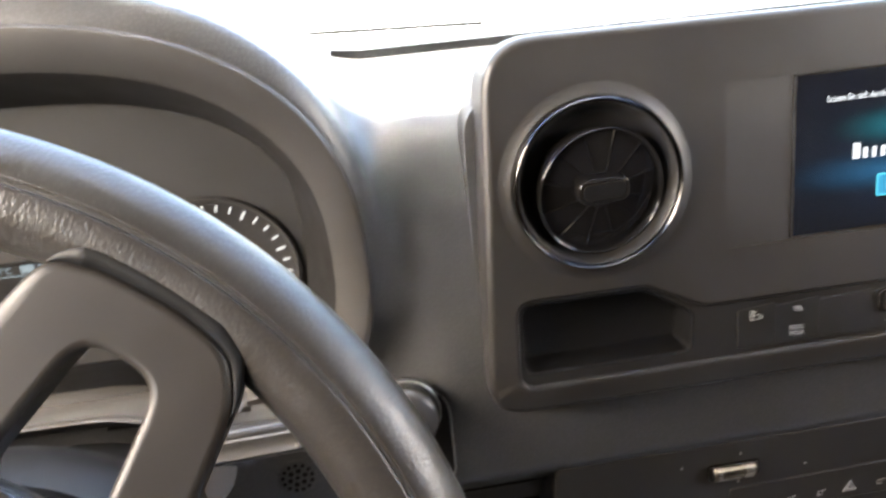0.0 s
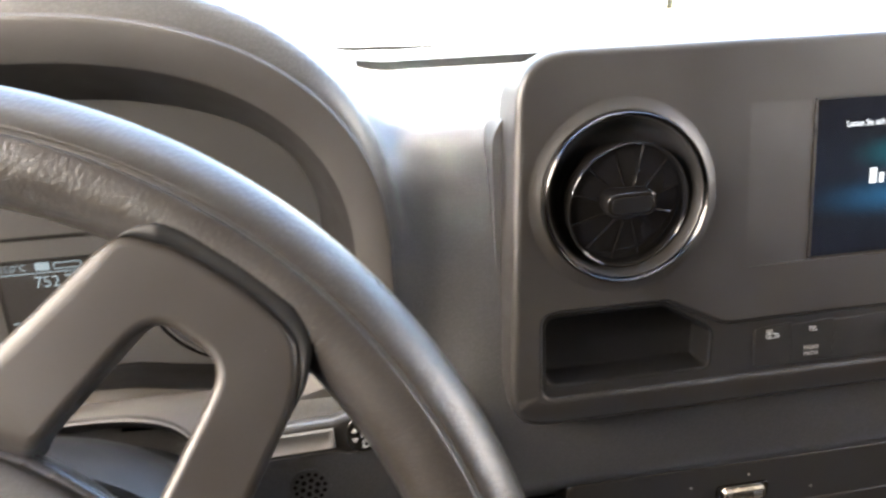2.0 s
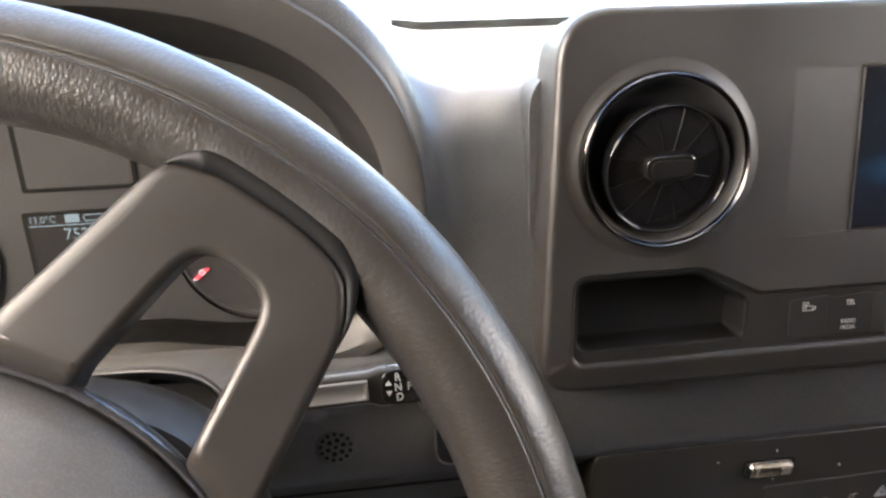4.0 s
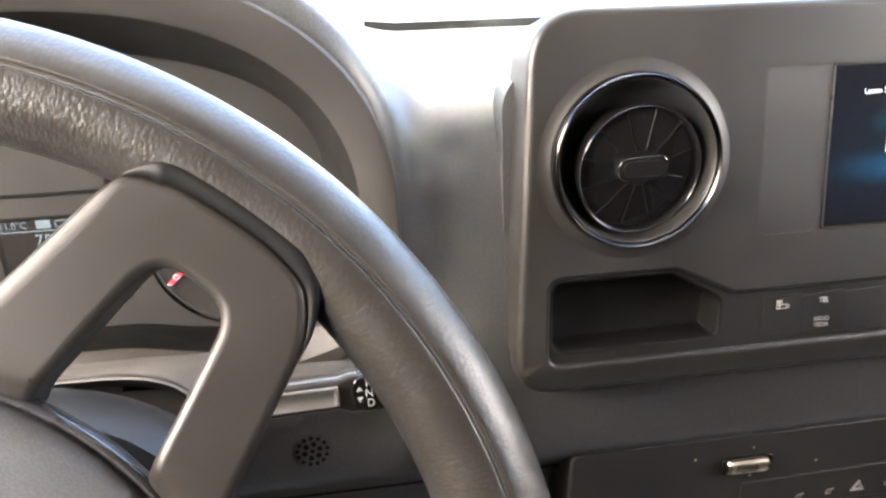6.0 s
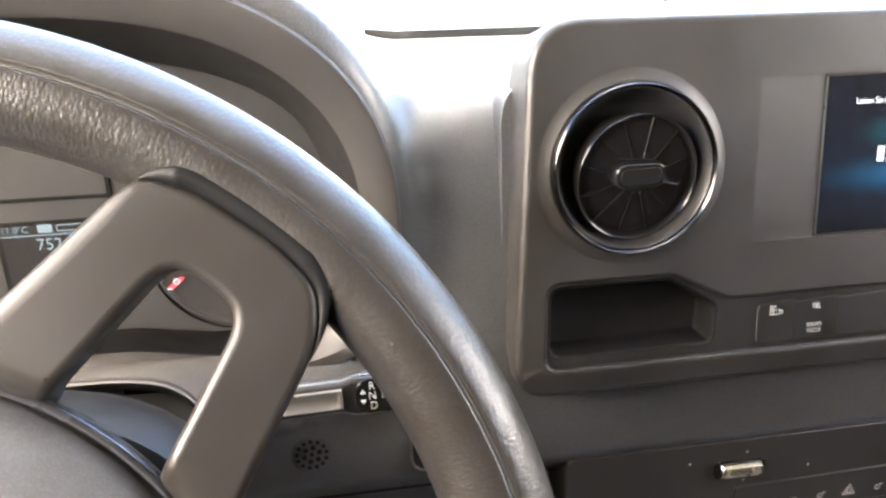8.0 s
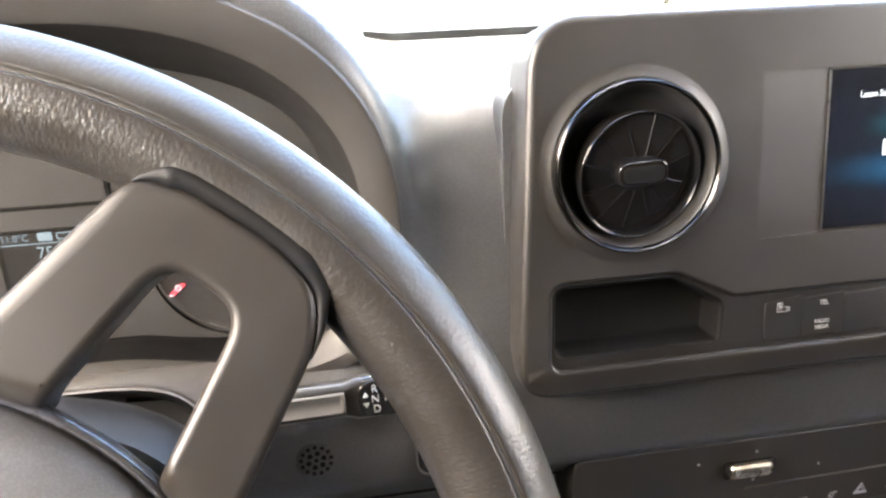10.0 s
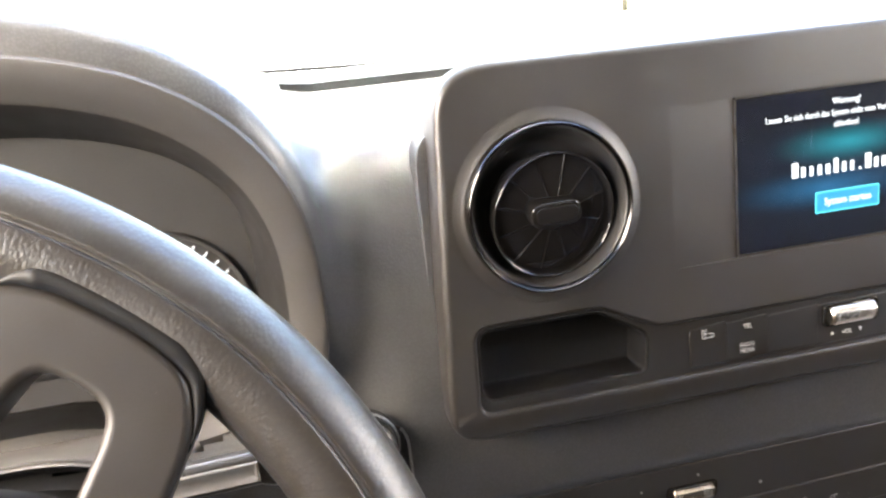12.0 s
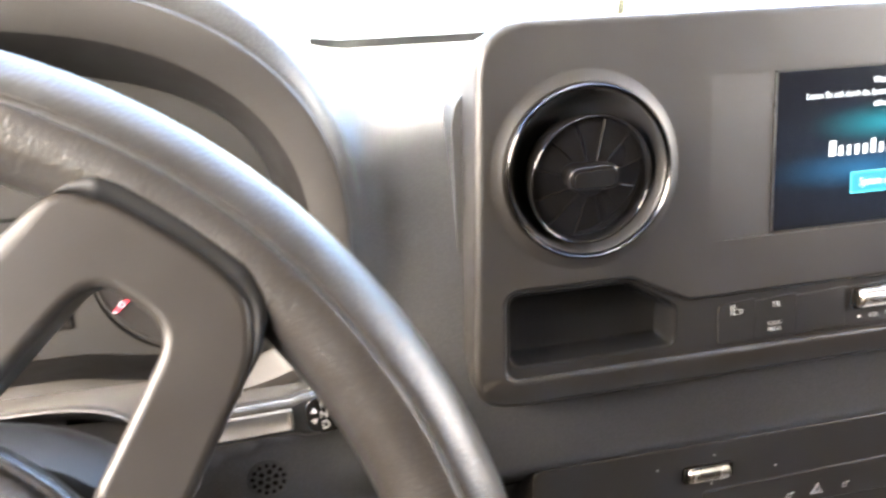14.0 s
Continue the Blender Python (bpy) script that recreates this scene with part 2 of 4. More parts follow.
def lettering(name, text, size, x, y, z, material, parent, label="", align="CENTER", turn=0.0, wide=1.0):
    """Words with the built-in font, in the xy plane of the parent, 0.2 mm proud."""
    cu = bpy.data.curves.new(name, "FONT")
    cu.body, cu.size, cu.align_x, cu.align_y, cu.extrude = text, size, align, "CENTER", 0.0001
    cu.resolution_u = 3
    tmp = bpy.data.objects.new(name, cu)
    scene.collection.objects.link(tmp)
    bpy.context.view_layer.update()
    me = bpy.data.meshes.new_from_object(tmp.evaluated_get(bpy.context.evaluated_depsgraph_get()))
    bpy.data.objects.remove(tmp)
    me.transform(pose(x, y, z, 0, 0, turn) @ Matrix.Diagonal((wide, 1, 1, 1)))
    me.materials.clear()
    me.materials.append(material)
    ob = new(name, me)
    ob.parent = parent
    if label:
        ob["label"] = label
    return ob


def rect(x, y, w, h):
    return [(x - w / 2, y - h / 2), (x + w / 2, y - h / 2), (x + w / 2, y + h / 2), (x - w / 2, y + h / 2)]


def add_plate(bm, outline, z0, z1):
    vs = [bm.verts.new((x, y, z1)) for x, y in outline]
    lo = [bm.verts.new((x, y, z0)) for x, y in outline]
    bm.faces.new(vs)
    for i in range(len(vs)):
        j = (i + 1) % len(vs)
        bm.faces.new((vs[j], vs[i], lo[i], lo[j]))


def grown(points, d):
    out = []
    k = len(points)
    for i in range(k):
        a, b = Vector(points[i - 1]), Vector(points[(i + 1) % k])
        t = (b - a).normalized()
        out.append((points[i][0] - t.y * d, points[i][1] + t.x * d))
    return out


def frame_matrix(origin, lean):
    """Local x to the right, y up a face that leans forward by lean degrees, z out of it to the driver."""
    a = radians(lean)
    return Matrix(((1, 0, 0, origin[0]), (0, math.sin(a), -math.cos(a), origin[1]), (0, math.cos(a), math.sin(a), origin[2]), (0, 0, 0, 1)))


# ---- ground and distance ----
GROUND = -0.75
bm = bmesh.new()
bm.faces.new([bm.verts.new(p) for p in ((-400, -400, GROUND), (400, -400, GROUND), (400, 400, GROUND), (-400, 400, GROUND))])
structure("ground", bm, CONCRETE, "pale sunlit concrete yard in front of the van", "ground")

# ---- the cab shell ----
MID, HALF = 0.317, 0.93
X0, X1, Y0, ROOF = MID - HALF, MID + HALF, -0.95, 1.78
BASE_Y, TOP_Y = 0.70, 0.41  # windscreen foot and head


def wall(name, material, label, category, boxes):
    bm = bmesh.new()
    for b in boxes:
        box(*b, bm=bm)
    return structure(name, bm, material, label, category)


wall("floor", CARPET, "black rubber cab floor mat", "floor", [(X0, X1, Y0, 0.76, -0.06, 0.0)])
wall("ceiling", HEAD, "pale fabric headlining over the cab", "ceiling", [(X0 - 0.05, X1 + 0.05, Y0 - 0.05, TOP_Y, ROOF, ROOF + 0.05)])
# Unseen rear wall, added and kept nearly black so gloss parts reflect dark.
wall("wall_rear", REAR_DARK, "plain unseen dark wall that closes the cab at the rear", "wall", [(X0, X1, Y0 - 0.05, Y0, 0.0, ROOF)])
for name, xa, xb in (("wall_driver_door", X0 - 0.05, X0), ("wall_passenger_door", X1, X1 + 0.05)):
    wall(name, DOOR, "dark plastic van door card with a window opening", "door",
         [(xa, xb, Y0, 0.74, 0.0, 0.98), (xa, xb, Y0, -0.55, 0.98, ROOF), (xa, xb, -0.55, 0.42, 1.62, ROOF), (xa, xb, 0.42, 0.50, 0.98, ROOF)])
wall("wall_front", RECESS, "black firewall below the windscreen", "wall", [(X0, X1, 0.72, 0.76, 0.0, 0.80)])
for k, (xa, xb) in enumerate(((X0 - 0.05, X0 + 0.04), (X1 - 0.04, X1 + 0.05))):
    bm = bmesh.new()
    lo, hi = [(xa, BASE_Y - 0.06, 0.80), (xb, BASE_Y - 0.06, 0.80), (xb, BASE_Y + 0.04, 0.80), (xa, BASE_Y + 0.04, 0.80)], \
             [(xa, TOP_Y - 0.06, ROOF), (xb, TOP_Y - 0.06, ROOF), (xb, TOP_Y + 0.04, ROOF), (xa, TOP_Y + 0.04, ROOF)]
    loops([lo, hi], cap_first=True, cap_last=True, bm=bm)
    structure("trim_pillar", bm, HEAD, "grey windscreen pillar trim", "pillar")
bm = loops([[(X0, BASE_Y, 0.855), (X1, BASE_Y, 0.855), (X1, BASE_Y + 0.005, 0.855), (X0, BASE_Y + 0.005, 0.855)],
            [(X0, TOP_Y, ROOF), (X1, TOP_Y, ROOF), (X1, TOP_Y + 0.005, ROOF), (X0, TOP_Y + 0.005, ROOF)]], cap_first=True, cap_last=True)
pane = structure("window_1", bm, GLASS, "clear raked windscreen above the dashboard", "windscreen")
pane.visible_shadow = False
for k, xa in ((2, X0 - 0.03), (3, X1 + 0.025)):
    pane = structure("window_%d" % k, box(xa, xa + 0.005, -0.55, 0.42, 0.98, 1.62), GLASS, "clear side window in the cab door", "window")
    pane.visible_shadow = False

# ---- the dashboard ----
HX, HZ = -0.167, 0.845  # middle of the instrument hood's mouth


def fall(x):
    """How far the ledge drops on both sides of the steering column."""
    t = np.clip((np.abs(x - HX) - 0.022) / 0.075, 0, 1)
    return 0.0125 * t * t * (3 - 2 * t)


def mouth(a, b_up, b_down, y, low=0.0, count=112):
    """The arched mouth of the instrument hood as a ring of points at depth y."""
    ring = []
    for i in range(count):
        t = 2 * math.pi * i / count
        c, s = math.cos(t), math.sin(t)
        p = 2.45 if s > 0 else 3.0
        k = (abs(c) ** p + abs(s) ** p) ** (-1 / p)
        z = HZ + s * k * (b_up if s > 0 else b_down) - (float(fall(HX + c * k * a)) * min(1.0, -s * 2.5) if s < 0 else 0.0)
        ring.append((HX + c * k * a, y - low * min(1.0, max(0.0, -s * 2.2)), z))
    return ring


def smooth_max(a, b, k):
    h = np.clip(0.5 + 0.5 * (a - b) / k, 0, 1)
    return b * (1 - h) + a * h + k * h * (1 - h)


def smooth_min(a, b, k):
    return -smooth_max(-a, -b, k)


def eased(values):
    """A table smoothed along its length."""
    return np.convolve(np.pad(values, 14, mode="edge"), np.hanning(31)[1:-1] / np.hanning(31).sum(), mode="valid")


FACE_Z = np.linspace(0.55, 1.05, 501)
FACE_Y = eased(np.interp(FACE_Z, (0.55, 0.672, 0.690, 0.703, 0.735, 0.782, 0.815, 0.86, 0.885, 1.05), (0.44, 0.412, 0.389, 0.3770, 0.3815, 0.3945, 0.4045, 0.421, 0.434, 0.53)))
TOP_DEPTH = np.linspace(0.30, 0.90, 601)
TOP_Z = eased(eased(np.interp(TOP_DEPTH, (0.30, 0.400, 0.430, 0.448, 0.462, 0.510, 0.535, 0.56, 0.90), (0.790, 0.862, 0.888, 0.9025, 0.9090, 0.9275, 0.9315, 0.929, 0.845))))


def dash_field(x, y, z):
    """Below zero inside the dashboard: a face, a top, a ledge under the instruments and their hood, flowing into one another."""
    deeper = 0.0095 * np.clip((0.722 - z) / 0.022, 0, 1)
    front = np.interp(z + deeper, FACE_Z, FACE_Y)
    near = np.clip(1 - np.abs(np.abs(x - HX) - 0.183) / 0.045, 0, 1)
    rise = np.clip((z - 0.715) / 0.080, 0, 1)
    face = front + np.maximum(0, 0.4045 - front) * near * near * (3 - 2 * near) * rise * rise * (3 - 2 * rise) - y
    top = z - np.interp(y, TOP_DEPTH, TOP_Z)
    base = smooth_max(face, top, 0.012)
    carve = smooth_max(smooth_max(np.abs(x - HX) - 0.184, 0.771 - z, 0.006), y - 0.4045, 0.004)
    base = smooth_max(base, -carve, 0.006)
    side = np.abs(x + 0.175) - 0.178
    front_y = 0.357 + 0.018 * np.clip((x + 0.085) / 0.07, 0, 1)
    ledge = smooth_max(smooth_max(front_y - y, z - (0.7740 - fall(x) + 0.06 * (y - 0.40)), 0.016), side, 0.02)
    ledge = smooth_max(ledge, 0.752 - z, 0.005)
    base = smooth_min(base, ledge, 0.014)
    grow = np.clip((y - 0.396) / 0.0125, 0, 1)
    grow = smooth_min(grow, 0.97, 0.10)
    a = 0.181 + 0.009 * grow
    b = np.where(z > HZ, 0.141 + 0.0180 * grow - 0.25 * np.clip(y - 0.416, 0, 1), 0.067 + 0.03 * grow)
    p = np.where(z > HZ, 2.45, 3.0)
    e = ((np.abs(x - HX) / a) ** p + (np.abs(z - HZ) / b) ** p) ** (1 / p) - 1
    hood = smooth_max(e * 0.15, 0.3995 - y, 0.005)
    return smooth_min(base, hood, 0.022)


def dash_skin():
    xs = np.concatenate([np.arange(X0 + 0.002, -0.37, 0.02), np.arange(-0.37, 0.13, 0.0036), np.arange(0.13, X1, 0.02), [X1 - 0.002]])
    qs = np.concatenate([np.arange(0.7440, 1.06, 0.0034), np.arange(1.06, 1.135, 0.006)])
    hs = np.linspace(0.46, 0.0, 231)
    r = math.sqrt(0.5)
    xx, qq = np.meshgrid(xs, qs, indexing="ij")
    found = np.full(xx.shape, np.nan)
    last = None
    for h in hs:
        f = dash_field(xx, (qq - h) * r, (qq + h) * r)
        if last is not None:
            cross = np.isnan(found) & (f <= 0)
            found[cross] = (h + 0.002 * (-f / np.maximum(last - f, 1e-9)))[cross]
        last = f
    found = np.where(np.isnan(found), 0.05, found)
    for _ in range(2):
        f = dash_field(xx, (qq - found) * r, (qq + found) * r)
        g = dash_field(xx, (qq - found - 1e-4) * r, (qq + found + 1e-4) * r)
        slope = np.where(np.abs(g - f) < 1e-7, 1e-7, g - f) / 1e-4
        found = found - np.clip(f / slope, -0.002, 0.002)
    yy, zz = (qq - found) * r, (qq + found) * r
    inside = (np.where(zz > HZ, (np.abs(xx - HX) / 0.1778) ** 2.45 + (np.abs(zz - HZ) / 0.1378) ** 2.45, (np.abs(xx - HX) / 0.1778) ** 3 + (np.abs(zz - HZ) / (0.0705 + fall(xx))) ** 3) < 1) & (yy < 0.412)
    k = len(qs)
    verts = np.stack([xx, yy, zz], -1).reshape(-1, 3)
    s = (yy - 0.37433) * math.sin(radians(11.75)) + (zz - 0.83593) * math.cos(radians(11.75))
    inside |= (xx > 0.090) & (xx < 0.544) & (s > -0.067) & (s < 0.092)
    faces = [(i * k + j, (i + 1) * k + j, (i + 1) * k + j + 1, i * k + j + 1) for i in range(len(xs) - 1) for j in range(k - 1)
             if not inside[i:i + 2, j:j + 2].any()]
    me = bpy.data.meshes.new("dash_cover")
    me.from_pydata(verts.tolist(), [], faces)
    me.polygons.foreach_set("use_smooth", [True] * len(me.polygons))
    me.materials.append(DASH)
    return me


dashboard = thing("dashboard", "dark grey soft plastic van dashboard with an arched instrument hood", "dashboard", pose(MID, 0.6, 0.0))
skin = new("dash_cover", dash_skin())
skin.parent, skin.matrix_parent_inverse = dashboard, dashboard.matrix_world.inverted()
INTO_DASH = dashboard.matrix_world.inverted()


def dash_part(name, bm, material, label="", **more):
    bm.transform(INTO_DASH)
    return part(name, bm, material, dashboard, label, **more)


dash_part("hood_lip", loops([mouth(0.1838, 0.1438, 0.0800, 0.4045, 0.010), mouth(0.1834, 0.1434, 0.0780, 0.4000, 0.0070), mouth(0.1822, 0.1422, 0.0750, 0.3980, 0.0050), mouth(0.1800, 0.1400, 0.0690, 0.3976, 0.0040),
                             mouth(0.1655, 0.1215, 0.0635, 0.4050, 0.002), mouth(0.1633, 0.1193, 0.0625, 0.4075)]), LIP, "smooth brownish grey lip round the instruments")
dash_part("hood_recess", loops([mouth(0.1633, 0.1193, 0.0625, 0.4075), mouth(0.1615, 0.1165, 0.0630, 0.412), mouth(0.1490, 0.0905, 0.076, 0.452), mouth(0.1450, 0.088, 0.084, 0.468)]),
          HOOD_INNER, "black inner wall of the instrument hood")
# Black sheet just over the recess bottom paints its shadow band.
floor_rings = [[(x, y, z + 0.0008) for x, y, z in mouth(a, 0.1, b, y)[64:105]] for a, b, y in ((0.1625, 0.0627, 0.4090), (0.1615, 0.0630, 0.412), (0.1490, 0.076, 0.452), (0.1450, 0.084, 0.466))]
dash_part("recess_shade", loops(floor_rings, closed=False), TRAY, "black sheet painting the shade on the hood floor")
# defroster slot along the foot of the windscreen, its shaded depth painted black
def top_at(x, y):
    zs = np.arange(0.80, 1.06, 0.0005)
    return float(zs[np.where(dash_field(np.full(zs.shape, x), np.full(zs.shape, y), zs) <= 0)[0][-1]])


rings = []
for x in np.linspace(0.010, MID * 2 + 0.10, 40):
    shift = max(0.0, 0.022 - x) * 0.25
    rings.append([(x, y, top_at(x, y) + d) for y, d in ((0.5095 + shift, -0.008), (0.5095 + shift, 0.0005), (0.5175, 0.0021), (0.5175, -0.008))])
dash_part("defroster_slot", loops(rings, cap_first=True, cap_last=True), SLOT_SHADE, "defroster slot, its shaded depth painted as a black strip", smooth=30)
# under the face
dash_part("lower_return", box(X0, X1, 0.402, 0.60, 0.664, 0.680), RECESS)
dash_part("knee_panel", box(X0, X1, 0.43, 0.46, 0.30, 0.676), RECESS)

# ---- the centre panel ----
PANEL_LEAN = 11.75
PANEL_M = frame_matrix((0, 0.37433, 0.83593), PANEL_LEAN)
centre = thing("centre_panel", "dark grey satin plastic centre panel of the dashboard", "control panel", PANEL_M)
RIGHT = 2 * 0.3168
VX, VY = 0.1380, 0.0468
outline = rounded([(0.0720, -0.0825), (RIGHT - 0.0720, -0.0810), (RIGHT - 0.0828, 0.1235), (0.0828, 0.1245)], [0.024, 0.024, 0.030, 0.030], 10)
vent_hole = [(VX + 0.047 * math.cos(2 * math.pi * i / 64), VY + 0.047 * math.sin(2 * math.pi * i / 64)) for i in range(64)]
pocket = rounded([(0.0935, -0.0568), (0.1890, -0.0565), (0.1905, -0.0345), (0.1630, -0.0178), (0.0945, -0.0178)], [0.007, 0.004, 0.007, 0.010, 0.007], 6)
band = rounded([(0.0912, -0.0640), (RIGHT - 0.1967, -0.0625), (RIGHT - 0.1967, -0.0315), (0.1967, -0.0315), (0.1630, -0.0148), (0.0922, -0.0148)], [0.008, 0.004, 0.004, 0.010, 0.012, 0.008], 8)
slot = [(0.209, 0.0010), (RIGHT - 0.209, 0.0010), (RIGHT - 0.209, 0.0912), (0.209, 0.0912)]
EDGE, DEEP = 0.0026, 0.0024
bm = plate(grown(outline, 0.0040), -0.017, 0.0, (vent_hole, grown(band, -EDGE), slot))
turned = [[(x, y, -0.0040 * (1 - math.cos(a))) for x, y in grown(outline, 0.0040 * (1 - math.sin(a)))] for a in (math.pi / 2 * k / 6 for k in range(7))]
loops(turned + [[(x, y, -0.017) for x, y in outline]], bm=bm)
bmesh.ops.remove_doubles(bm, verts=bm.verts[:], dist=1e-6)
bmesh.ops.bisect_plane(bm, geom=bm.verts[:] + bm.edges[:] + bm.faces[:], plane_co=(0, -0.0668, 0), plane_no=(0, 1, 0))
for v in bm.verts:
    v.co.z -= max(0.0, -0.0668 - v.co.y) * 0.30
part("front_plate", bm, PANEL, centre, smooth=22)
inset = rounded([(0.0742, -0.078), (RIGHT - 0.0742, -0.078), (RIGHT - 0.0842, 0.1205), (0.0842, 0.1205)], [0.022, 0.022, 0.028, 0.028], 10)
part("side_wall", plate(inset, -0.044, -0.0165, (vent_hole, pocket, slot)), PANEL, centre, bevel=0.0008)
flare = rounded([(0.0752, -0.060), (RIGHT - 0.0752, -0.060), (RIGHT - 0.0758, 0.0945), (0.0758, 0.0945)], [0.022, 0.022, 0.026, 0.026], 10)
part("side_flare", plate(flare, -0.085, -0.036, (vent_hole, pocket, slot)), DASH, centre, bevel=0.004, segments=3)
# open tray below the vent
edge = [[(x, y, -DEEP * (1 - math.cos(a)) + 0.00005) for x, y in grown(band, -EDGE * (1 - math.sin(a)))] for a in (math.pi / 2 * k / 6 for k in range(7))]
part("band_edge", loops(edge + [[(x, y, -0.006) for x, y in band]]), BAR, centre, smooth=60)
part("band", plate(grown(band, -0.0002), -0.012, -DEEP, (grown(pocket, -0.0018),)), BAR, centre, "dark band that holds the tray and the buttons")
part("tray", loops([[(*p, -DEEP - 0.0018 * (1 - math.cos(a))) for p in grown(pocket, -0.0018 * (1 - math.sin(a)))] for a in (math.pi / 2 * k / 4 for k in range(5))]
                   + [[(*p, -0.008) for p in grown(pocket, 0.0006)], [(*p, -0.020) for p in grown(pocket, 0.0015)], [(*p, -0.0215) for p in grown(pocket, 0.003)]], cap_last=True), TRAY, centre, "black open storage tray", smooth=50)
part("slot_floor", plate(slot, -0.012, -0.008), RECESS, centre)
for side in (1, -1):
    a, b = (0.2090, 0.2482) if side > 0 else (RIGHT - 0.2090, RIGHT - 0.2482)
    bm = bmesh.new()
    loops([[(a, y, 0.0), (b - side * 0.0004, y, -0.0024), (b, y, -0.0028), (b, y, -0.010), (a, y, -0.010)] for y in (0.0010, 0.0912)], cap_first=True, cap_last=True, bm=bm)
    part("filler", bm, PANEL, centre, "grey filler that slopes down to the display", smooth=15)

# ---- round air vent ----
vent = thing("air_vent", "round gloss black turbine air vent with a chrome ring", "air vent", PANEL_M @ pose(VX, VY, 0))
flank = [(0.0570 - 0.0105 * k / 14, -0.0003 + 0.0022 * (k / 14) ** 2.4) for k in range(15)]
part("collar", lathe(flank + [(0.0460, 0.0021), (0.0453, 0.0019), (0.0450, 0.0010), (0.0450, -0.010)], 96), PANEL, vent, smooth=60)
part("outer_ring", lathe([(0.0456, 0.0008), (0.0456, 0.0046), (0.0452, 0.0062), (0.0444, 0.0069), (0.0436, 0.0062), (0.0429, 0.0044), (0.0428, -0.006)], 96), DARK_CHROME, vent, "dark chrome outer ring", smooth=60)
part("inner_ring", lathe([(0.0431, 0.0040), (0.0426, 0.0046), (0.0418, 0.0036), (0.0408, 0.0), (0.0394, -0.0045), (0.0368, -0.0095), (0.0330, -0.0130), (0.0, -0.017)], 96), VENT_SATIN, vent, "satin black ball seat", smooth=50)
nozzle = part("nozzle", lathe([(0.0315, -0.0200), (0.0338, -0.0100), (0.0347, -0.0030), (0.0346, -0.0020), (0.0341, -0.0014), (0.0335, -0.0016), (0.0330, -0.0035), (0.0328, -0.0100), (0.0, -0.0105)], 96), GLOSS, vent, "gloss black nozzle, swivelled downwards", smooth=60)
# the ball turns about a point behind the face
nozzle.matrix_basis = pose(0, 0, -0.037) @ Matrix.Rotation(radians(7.3), 4, "X") @ Matrix.Rotation(radians(3.7), 4, "Y") @ pose(0, 0, 0.041)
bm = bmesh.new()
rings = []
for r, z in ((0.0080, -0.0030), (0.0130, -0.0032), (0.0180, -0.0036), (0.0230, -0.0040), (0.0290, -0.0046), (0.0332, -0.0052)):
    row = []
    for u, dz in ((0.0, -0.0008), (0.15, -0.0001), (0.5, 0.0002), (0.9, 0.0001), (1.2, -0.0005), (12.0, -0.0006), (20.0, -0.0007), (30.8, -0.0008), (30.8, -0.0026), (12.0, -0.0026), (0.5, -0.0026)):
        row.append((r * math.cos(radians(u)), r * math.sin(radians(u)), z + dz))
    rings.append(row)
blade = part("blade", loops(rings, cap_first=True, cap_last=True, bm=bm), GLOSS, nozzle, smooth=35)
blade_mesh = blade.data
for i in range(12):
    if i:
        blade = new("blade", blade_mesh)
        blade.parent = nozzle
    blade.matrix_basis = Matrix.Rotation(radians(i * 30 + 15), 4, "Z")
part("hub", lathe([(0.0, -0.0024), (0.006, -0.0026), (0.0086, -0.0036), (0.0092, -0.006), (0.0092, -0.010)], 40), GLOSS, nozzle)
knob = rounded(rect(-0.0006, 0.0022, 0.0285, 0.0136), 0.0067, 8)
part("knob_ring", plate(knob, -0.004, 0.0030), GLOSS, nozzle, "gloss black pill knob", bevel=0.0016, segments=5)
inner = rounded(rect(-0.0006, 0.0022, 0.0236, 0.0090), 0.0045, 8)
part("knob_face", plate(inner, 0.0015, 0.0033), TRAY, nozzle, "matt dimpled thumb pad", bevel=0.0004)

# ---- display ----
screen = thing("infotainment_display", "lit touch display with a dark blue start page", "display", PANEL_M @ pose(0.3168, 0.0463, 0))
SW, SH = 0.1362, 0.0870
part("bezel", plate(rounded(rect(0, -0.0002, SW + 0.0010, 0.0901), 0.001, 2), -0.006, -0.0018), BLACK, screen)
# Satin strip painted in for the light caught along the display's left edge.
part("edge_glint", plate(rect(-SW / 2 - 0.0003, 0, 0.0005, SH), -0.0025, -0.0012), SATIN, screen)


